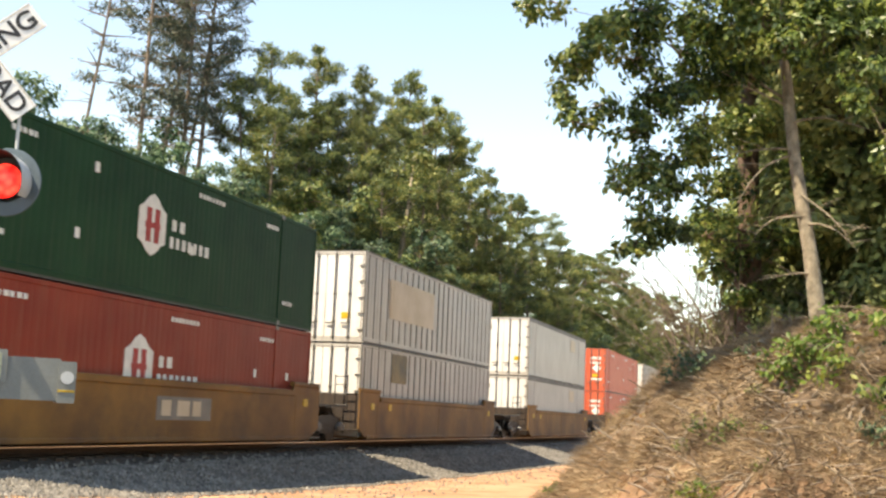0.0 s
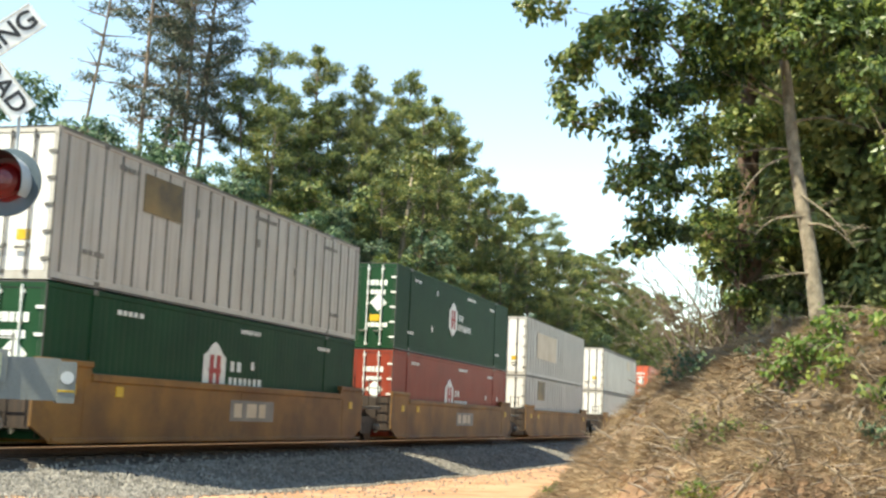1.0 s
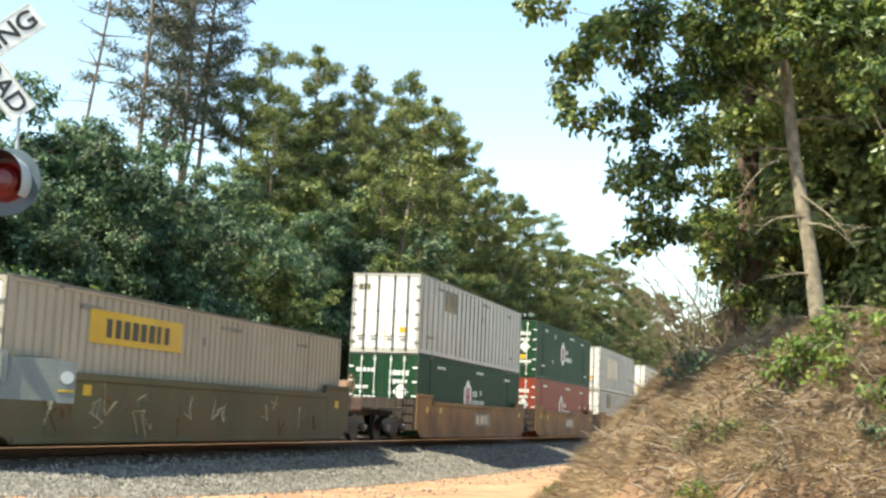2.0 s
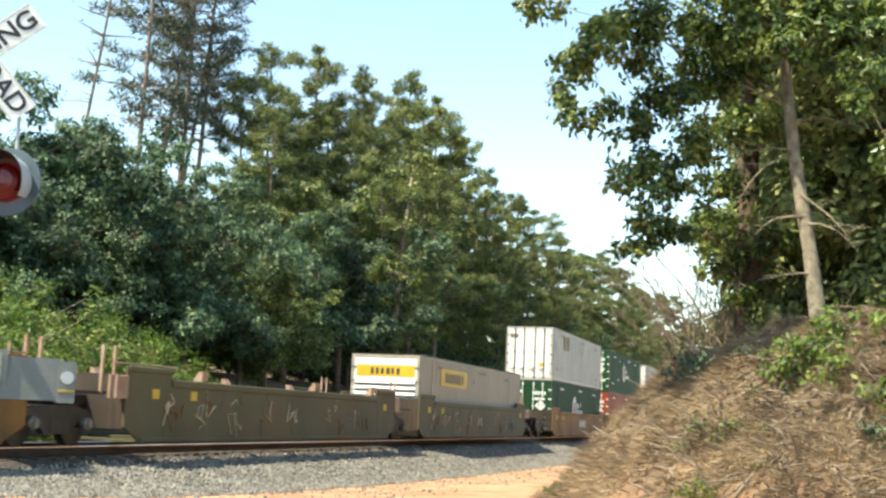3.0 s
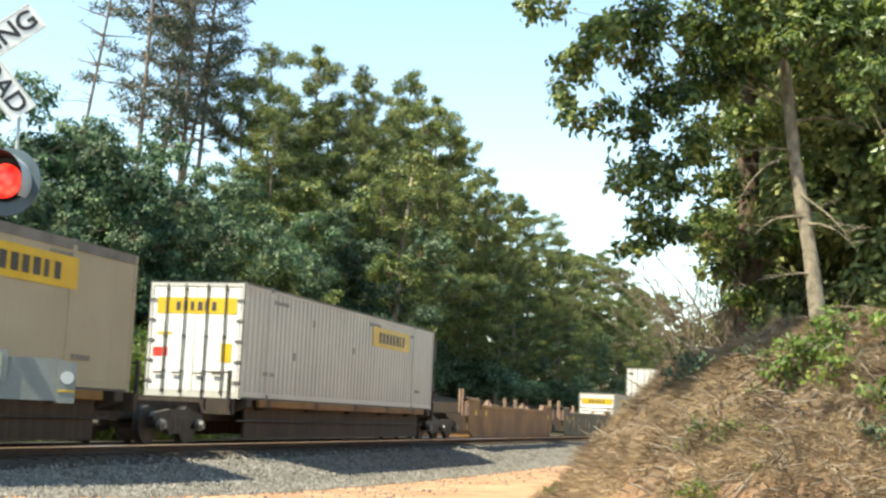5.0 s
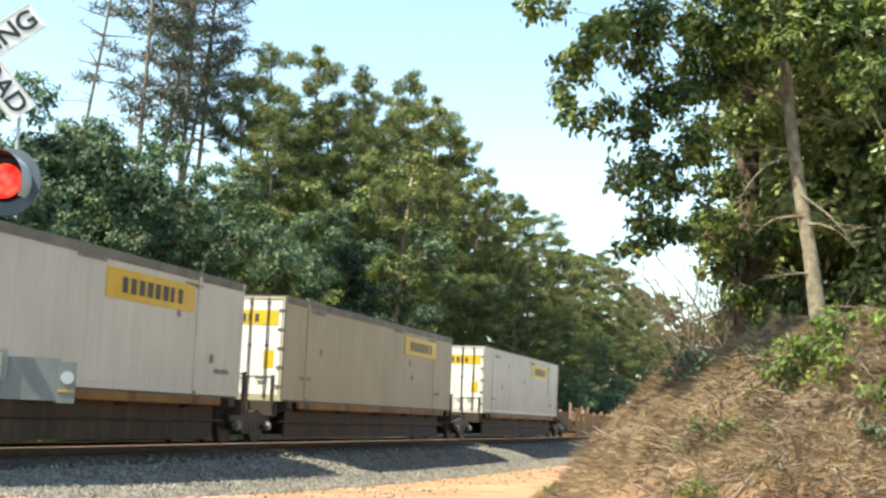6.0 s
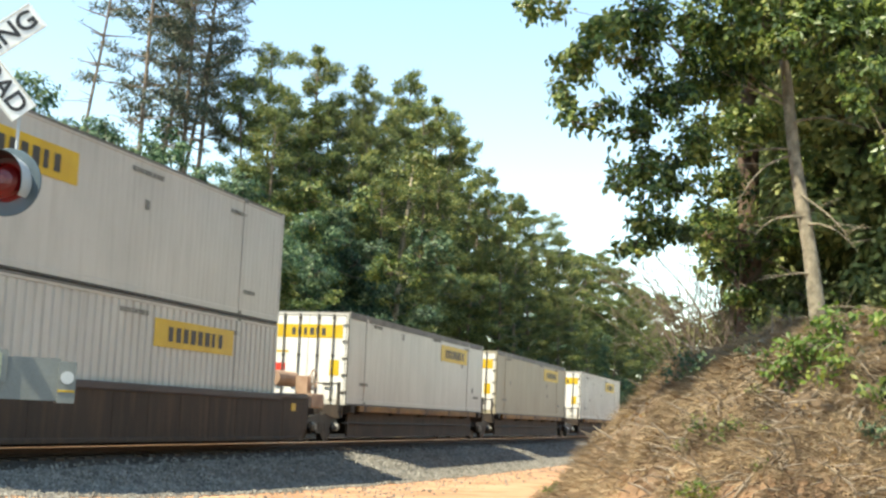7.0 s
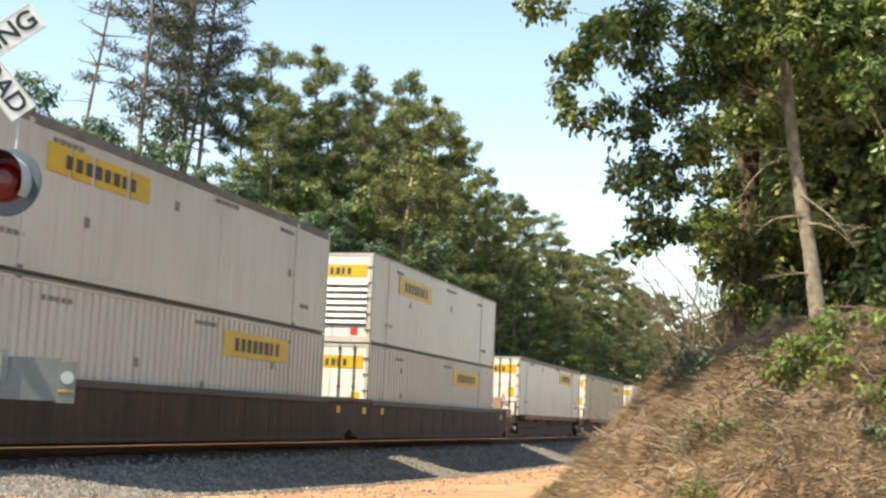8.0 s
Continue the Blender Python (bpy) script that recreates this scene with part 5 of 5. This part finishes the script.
def build_bank_trees():
    x, y, z = on_bank(0.15, 26.0, -0.3)
    grey = [(0.19, 26.0, z), (0.12, 26.0, z + 0.6), (-0.02, 26.0, 4.4), (-0.20, 26.02, 5.5), (-0.35, 26.05, 6.5), (-0.46, 26.1, 7.6), (-0.56, 26.15, 8.6), (-0.55, 26.3, 10.2), (-0.3, 26.5, 12.0)]
    # the limbs that reach out over the slope, those below them, and the top
    # the last four lobes of outer are unseen, added overhead to shade the bank
    outer = [(-5.5, 24.0, 9.2, 0.34), (-4.9, 24.0, 9.2, 0.25), (-4.4, 23.2, 7.7, 0.46), (-4.1, 23.4, 8.1, 0.53), (-3.8, 23.6, 8.6, 0.53), (-3.4, 24.0, 9.0, 0.56), (-4.5, 23.0, 7.1, 0.37), (-4.3, 23.0, 6.5, 0.39), (-3.9, 23.3, 6.9, 0.37),
             (-3.4, 24.0, 8.0, 0.52), (-3.0, 24.5, 8.8, 0.63), (-2.6, 25.0, 8.4, 0.58), (-2.4, 25.0, 9.2, 0.7), (-3.1, 24.3, 7.5, 0.43), (-3.0, 24.6, 7.0, 0.55), (-3.4, 24.3, 6.6, 0.41), (-2.6, 25.0, 7.4, 0.56), (-4.0, 24.0, 10.2, 0.8), (-2.6, 24.6, 10.6, 0.9), (-5.6, 22.4, 10.7, 0.9), (-4.6, 22.6, 11.0, 1.0), (-6.3, 21.6, 11.0, 0.8), (-5.0, 21.4, 11.3, 0.9)]
    under = [(-1.6, 25.4, 8.9, 0.71), (-1.6, 26.0, 8.2, 0.63), (-1.0, 25.0, 8.9, 0.58), (-0.4, 24.6, 8.3, 0.5), (0.2, 24.8, 8.5, 0.6), (0.9, 25.0, 8.7, 0.7), (1.1, 24.6, 7.8, 0.55), (1.3, 24.6, 8.5, 0.58), (0.0, 25.0, 9.3, 0.7), (-1.2, 25.0, 9.5, 0.7), (0.7, 25.0, 9.4, 0.7), (1.0, 24.4, 7.2, 0.41), (1.35, 24.2, 6.0, 0.35),
             (-0.6, 25.6, 10.8, 1.1), (1.2, 26.0, 10.8, 1.2), (-1.6, 26.0, 11.0, 1.0), (0.2, 26.4, 12.2, 1.2)]
    t = lobes_tree("oak_tree", "oak with a leaning pale grey trunk and bare lower branches", 61, grey, [0.23, 0.17, 0.148, 0.138, 0.128, 0.118, 0.108, 0.085, 0.045], BARKGREY, OAKLEAF,
                   outer + under, 0.18, 1150)
    bare = Mesh()
    rng = random.Random(3)
    for start, way, length, droop in (((-0.36, 26.0, 6.55), (-1, -0.25, 0.12), 1.7, -0.02), ((-0.34, 26.0, 6.45), (-0.8, -0.4, -0.2), 1.9, -0.20), ((-0.16, 25.9, 5.15), (-0.9, -0.3, 0.15), 1.3, -0.26), ((-0.2, 25.9, 5.6), (0.7, -0.5, -0.5), 1.5, -0.06),
                                      ((0.0, 25.9, 4.0), (-1, -0.2, -0.05), 0.9, -0.05), ((-0.05, 25.9, 5.0), (0.8, -0.3, 0.1), 1.2, -0.15), ((-0.5, 26.1, 7.5), (-0.9, -0.4, 0.3), 1.6, 0.0), ((-0.4, 26.0, 7.1), (0.9, -0.3, 0.25), 1.6, -0.12), ((0.1, 26.0, 3.3), (0.8, -0.4, 0.2), 0.9, 0.0)):
        lp = limb_points(start, way, length, droop, rng, 7)
        bare.tube(lp, [0.028, 0.024, 0.02, 0.017, 0.013, 0.009, 0.005], 6, False)
        for k in (2, 4, 5):
            sp = limb_points(lp[k], (way[0] + rng.uniform(-0.6, 0.6), way[1], rng.uniform(-0.6, 0.7)), length * 0.4, -0.05, rng, 4)
            bare.tube(sp, [0.010, 0.008, 0.006, 0.003], 5, False)
    part("bare_branchwork", bare, BARKGREY, t, "bare crooked grey branches")

    x, y, z = on_bank(-1.35, 30.0, -0.3)
    red = [(-1.33, 30.0, z), (-1.38, 30.0, 4.2), (-1.42, 30.0, 5.6), (-1.44, 30.0, 7.2), (-1.4, 30.0, 9.5), (-1.5, 30.0, 12.0)]
    lobes_tree("oak_tree", "broadleaf tree with a straight reddish-brown trunk", 62, red, [0.36, 0.29, 0.27, 0.25, 0.2, 0.1], BARKRED, OAKLEAF,
               [(-3.3, 24.6, 6.0, 0.41), (-3.1, 24.6, 5.5, 0.51), (-3.7, 24.0, 5.5, 0.29), (-2.9, 25.0, 6.1, 0.51), (-3.1, 24.6, 4.9, 0.44), (-3.5, 24.2, 4.3, 0.29), (-2.7, 25.2, 4.9, 0.47), (-2.5, 25.5, 5.7, 0.57), (-2.4, 25.6, 6.6, 0.62), (-3.3, 24.6, 4.4, 0.35), (-2.2, 26.0, 8.0, 0.71),
                (-2.2, 27.6, 5.0, 0.55), (-1.9, 28.0, 6.2, 0.7), (-1.4, 28.4, 7.6, 0.8), (-2.2, 28.0, 7.4, 0.7), (-1.0, 28.6, 5.0, 0.5), (-2.4, 29.0, 9.6, 0.9), (-0.8, 29.0, 9.4, 0.9), (-1.6, 29.6, 11.6, 1.2), (-0.4, 28.8, 6.6, 0.6), (-1.9, 29.4, 4.7, 0.5), (-1.6, 29.5, 5.4, 0.6), (-1.5, 29.3, 3.9, 0.45), (-2.3, 29.2, 5.6, 0.5)], 0.18, 1100)
    # the wood behind, higher on the hill
    wood = random.Random(31)
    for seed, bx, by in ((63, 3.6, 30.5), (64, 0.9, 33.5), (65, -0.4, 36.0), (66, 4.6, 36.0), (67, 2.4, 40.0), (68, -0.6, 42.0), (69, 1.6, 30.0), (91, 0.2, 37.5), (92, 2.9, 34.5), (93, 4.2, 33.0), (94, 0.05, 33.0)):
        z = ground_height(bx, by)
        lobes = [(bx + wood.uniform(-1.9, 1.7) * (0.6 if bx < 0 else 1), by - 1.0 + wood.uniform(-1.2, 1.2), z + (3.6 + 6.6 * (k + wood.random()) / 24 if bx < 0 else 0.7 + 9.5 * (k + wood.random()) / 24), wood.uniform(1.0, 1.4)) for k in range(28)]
        lobes_tree("broadleaf_tree", "broadleaf tree in the wood's shade, olive leaf colour lightened", seed, [(bx, by, z - 0.3), (bx, by, z + 3), (bx - 0.2, by, z + 6), (bx - 0.2, by, z + 9)], [0.2, 0.16, 0.12, 0.05], BARKRED, SHADEOLIVE, lobes, 0.27, 430, "trees on the bank")
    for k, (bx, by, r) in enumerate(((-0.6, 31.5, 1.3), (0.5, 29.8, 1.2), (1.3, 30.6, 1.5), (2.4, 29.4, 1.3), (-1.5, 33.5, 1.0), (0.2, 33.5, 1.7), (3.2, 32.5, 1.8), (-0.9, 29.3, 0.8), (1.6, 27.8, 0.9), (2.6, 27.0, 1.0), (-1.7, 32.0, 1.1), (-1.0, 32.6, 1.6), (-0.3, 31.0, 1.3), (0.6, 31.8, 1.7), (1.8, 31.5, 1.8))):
        o = bush(90 + k, r, SHADEOLIVE, "undergrowth bush beneath the trees, olive leaf colour lightened against the shade", 0.17, 14, 700, "undergrowth on the bank")
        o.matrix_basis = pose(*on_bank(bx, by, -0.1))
    # leafless thicket at the edge of the wood
    t = thing("bare_thicket", "leafless grey twiggy thicket at the wood edge", "bush")
    tangles = [Mesh(), Mesh(), Mesh(), Mesh()]
    for k in range(110):
        x, y = rng.uniform(-3.0, -1.5), rng.uniform(29.5, 33)
        m = tangles[k % 4]
        lp = limb_points(on_bank(x, y), (rng.uniform(-0.7, 0.5), -0.2, 1), rng.uniform(1.6, 4.4), -0.09, rng, 6)
        m.tube(lp, [0.018, 0.015, 0.012, 0.009, 0.007, 0.004], 4, False)
        for j in (2, 3, 4):
            m.tube(limb_points(lp[j], (rng.uniform(-1, 1), rng.uniform(-0.5, 0.5), rng.uniform(-0.4, 0.6)), rng.uniform(0.4, 0.9), -0.12, rng, 4), [0.009, 0.007, 0.005, 0.003], 4, False)
    for m in tangles:
        part("stem_tangle", m, BARKPINE, t)


build_bank_trees()


def build_bank_growth():
    rng, g = random.Random(19), np.random.default_rng(19)
    # leafy shrubs
    for seed, x, y, r, mat, label, leaf in ((71, -0.42, 23.5, 0.68, BUSHLEAF, "leafy sapling clump with yellow-green leaves", 0.15), (72, 0.20, 23.7, 0.66, BUSHLEAF, "leafy green sapling clump on the bank", 0.15), (73, -1.95, 22.2, 0.42, BUSHLEAF, "small green weed clump on the slope", 0.09),
                                            (74, -1.75, 23.0, 0.40, OAKLEAF, "small grey-green weed clump on the slope", 0.09), (75, -2.30, 25.8, 0.75, DARKLEAF, "dark green bush at the bank's edge", 0.11), (76, 1.35, 22.8, 0.55, OAKLEAF, "broad green shrub on the bank", 0.16), (77, 1.45, 24.4, 1.25, BUSHLEAF, "tall yellow-green shrub on the bank", 0.16),
                                            (78, 0.45, 22.0, 0.20, DRYLEAF, "russet dry seedling clump", 0.09), (79, 0.75, 21.3, 0.18, DRYLEAF, "withered russet weed clump on the bank", 0.09), (80, -2.6, 21.6, 0.14, BUSHLEAF, "tiny green weed on the dirt", 0.07), (81, -5.0, 25.9, 0.22, BUSHLEAF, "low grass tuft on the orange dirt", 0.08), (82, 1.1, 22.0, 0.4, DARKLEAF, "dark green shrub low on the bank", 0.12)):
        o = bush(seed, r, mat, label, leaf, 9, 420, "shrubs on the bank")
        o.matrix_basis = pose(*on_bank(x, y, -0.03))
    for k in range(16):
        for _ in range(30):
            x, y = rng.uniform(-3.6, 2.4), rng.uniform(20.8, 25)
            if 0.7 < bank_depth(x, y) < 4.5:
                break
        r = rng.uniform(0.10, 0.26)
        o = bush(120 + k, r, rng.choice((BUSHLEAF, OAKLEAF, DARKLEAF, DRYLEAF)), "small leafy weed on the eroded bank", 0.075, 6, 260, "weeds on the bank")
        o.matrix_basis = pose(*on_bank(x, y, -0.02))
    # dead straw, needles and fine roots over the slope
    n = 260000
    x, y = g.uniform(-6.2, 4.0, n), g.uniform(19.8, 31, n)
    keep = np.array([0.15 < bank_depth(a, b) < 6.5 and noise.noise((a * 0.8, b * 0.8, 6)) + 0.5 * noise.noise((a * 3, b * 3, 6)) > g.uniform(-0.62, 0.12) + 0.35 * smooth(2.6, 1.2, bank_depth(a, b)) * smooth(-1.5, -3.5, a) for a, b in zip(x, y)])
    x, y = x[keep], y[keep]
    z = np.array([ground_height(a, b) for a, b in zip(x, y)])
    c = np.stack([x, y, z + 0.01], 1)
    d = rand_dirs(g, len(c), 0.25)
    d += np.array([-0.75, -0.8, -0.55])
    d = unit(d)
    st = Mesh().blades(c, d, sides(d, g), 0.30 * g.uniform(0.4, 1.6, len(c)), 0.013 * g.uniform(0.5, 1.7, len(c)))
    tagged(new("dry_straw", st.data("dry_straw", STRAW)), "matted dry brown straw and roots on the bank", "straw", kind="stuff")
    n = 9000
    x, y = g.uniform(-5.5, 4.0, n), g.uniform(19.8, 31, n)
    keep = np.array([0.5 < bank_depth(a, b) < 6.5 and noise.noise((a * 1.3, b * 1.3, 9)) > -0.15 for a, b in zip(x, y)])
    x, y = x[keep], y[keep]
    c = np.stack([x, y, [ground_height(a, b) + 0.02 for a, b in zip(x, y)]], 1)
    d = rand_dirs(g, len(c), 0.1)
    lit = Mesh().leaves(c, d, sides(d, g), 0.085 * g.uniform(0.5, 1.5, len(c)), 0.05 * g.uniform(0.6, 1.4, len(c)))
    tagged(new("leaf_litter", lit.data("leaf_litter", DRYLEAF)), "dry brown leaf litter scattered on the bank", "leaf litter", kind="stuff")
    tw = Mesh()
    for k in range(1700):
        x, y = rng.uniform(-5.0, 3.0), rng.uniform(20.2, 29)
        if not 0.6 < bank_depth(x, y) < 6 or noise.noise((x * 0.9, y * 0.9, 4)) < -0.1:
            continue
        p = limb_points(on_bank(x, y, 0.01), (rng.uniform(-1, 1), rng.uniform(-1, 0.4), rng.uniform(-0.1, 0.7)), rng.uniform(0.25, 0.8), -0.10, rng, 5)
        r = rng.uniform(0.005, 0.02)
        tw.tube(p, [r, r, r * 0.8, r * 0.6, r * 0.3], 4, False)
    tagged(new("tangled_twigs", tw.data("tangled_twigs", DEADWOOD)), "tangled grey-brown twigs and exposed roots on the bank", "twigs", kind="stuff")
    # fallen branches
    for k in range(110):
        for _ in range(30):
            x, y = rng.uniform(-5.0, 2.2), rng.uniform(20.4, 28)
            if 0.4 < bank_depth(x, y) < 5.5:
                break
        L = rng.uniform(0.3, 1.2)
        a = rng.uniform(0, 6.28)
        pts = []
        for i in range(5):
            px, py = x + math.cos(a) * L * (i / 4 - 0.5), y + math.sin(a) * L * 0.7 * (i / 4 - 0.5)
            pts.append(on_bank(px, py, 0.03 + rng.uniform(-0.01, 0.05)))
        r = rng.uniform(0.012, 0.036)
        st = thing("fallen_branch", "weathered grey-brown dead branch lying on the bank", "branch", "fallen branches on the bank")
        part("stick", Mesh().tube(pts, [r, r * 0.95, r * 0.8, r * 0.65, r * 0.4], 6), DEADWOOD, st)
        if k % 2:
            q = Vector(pts[2])
            part("twig", Mesh().tube([q, q + Vector((rng.uniform(-0.2, 0.2), -0.1, 0.14)), q + Vector((rng.uniform(-0.4, 0.4), -0.15, 0.2))], [r * 0.6, r * 0.4, r * 0.2], 5), DEADWOOD, st)
    # a heap of thicker broken wood on the middle of the slope
    for k in range(44):
        x, y = rng.gauss(-2.5, 0.5), rng.gauss(22.2, 0.5)
        if bank_depth(x, y) < 0.4:
            continue
        a, L, r = rng.uniform(0, 6.28), rng.uniform(0.3, 0.9), rng.uniform(0.014, 0.034)
        p0 = Vector(on_bank(x, y, 0.05))
        st = thing("fallen_branch", "broken grey branch in a heap on the bank", "branch", "fallen branches on the bank")
        part("stick", Mesh().tube([p0, p0 + Vector((math.cos(a) * L * 0.5, math.sin(a) * L * 0.35, rng.uniform(0, 0.14))), p0 + Vector((math.cos(a) * L, math.sin(a) * L * 0.6, rng.uniform(-0.02, 0.3)))], [r, r * 0.85, r * 0.5], 6), DEADWOOD, st)
    # logs at the foot of the slope, and the pale stump root at the edge
    for pts, r, label in (([(0.05, 21.2), (0.6, 21.3), (1.25, 21.45)], 0.055, "bare weathered log at the foot of the bank"), ([(0.3, 20.95), (0.8, 21.0), (1.3, 21.1)], 0.04, "long grey log at the foot of the bank"), ([(0.05, 22.9), (0.25, 22.75), (0.5, 22.9)], 0.05, "dark rotten log under the saplings"),
                          ([(-3.05, 26.6), (-2.85, 26.4), (-2.6, 26.1)], 0.07, "pale root log on the bank's edge")):
        lg = thing("log", label, "log", "logs on the bank")
        part("wood", Mesh().tube([on_bank(a, b, r * 0.6) for a, b in pts], [r, r * 0.92, r * 0.8], 10), DEADWOOD, lg)
    lg = thing("fallen_branch", "thin dark stick lying on the orange dirt", "branch")
    part("stick", Mesh().tube([on_bank(-6.6, 24.3, 0.02), on_bank(-6.2, 24.5, 0.03), on_bank(-5.8, 24.9, 0.02)], [0.03, 0.035, 0.02], 6), DEADWOOD, lg)


build_bank_growth()


# ---- what moves ----
TRAIN = [(0.0, 0.0), (0.5, 10.95), (1.0, 23.35), (1.5, 34.35), (3.0, 70.05), (3.5, 81.4), (4.0, 93.9), (4.5, 104.8), (4.7, 109.5), (5.8, 135.8), (6.0, 140.5), (6.5, 151.5), (7.0, 164.0), (7.5, 174.8), (8.0, 187.3)]
FLASHES = [0.57, 1.17, 1.77, 2.37, 2.97, 3.57, 4.17, 4.77, 5.37, 5.97, 6.57, 7.17, 7.77]


def motions():
    for ob, y, z in MOVING:
        walk(ob, [(t, pose(TRACK, y + s, z)) for t, s in TRAIN])
    rows, turn = [(0.0, pose(0, 0.0, 0, 0, 0, 0))], 0
    for t in FLASHES:             # the added two-faced insert turns over at each flash, standing in for the flashing
        rows.append((t - 0.067, pose(0, 0, 0, 0, 0, turn)))
        rows.append((t - 0.033, pose(0, 0, 0, 0, 0, turn + 60)))
        rows.append((t, pose(0, 0, 0, 0, 0, turn + 120)))
        turn += 180
        rows.append((t + 0.033, pose(0, 0, 0, 0, 0, turn)))
    rows.append((8.0, pose(0, 0, 0, 0, 0, turn)))
    walk(LAMP_INSERT, rows)


motions()
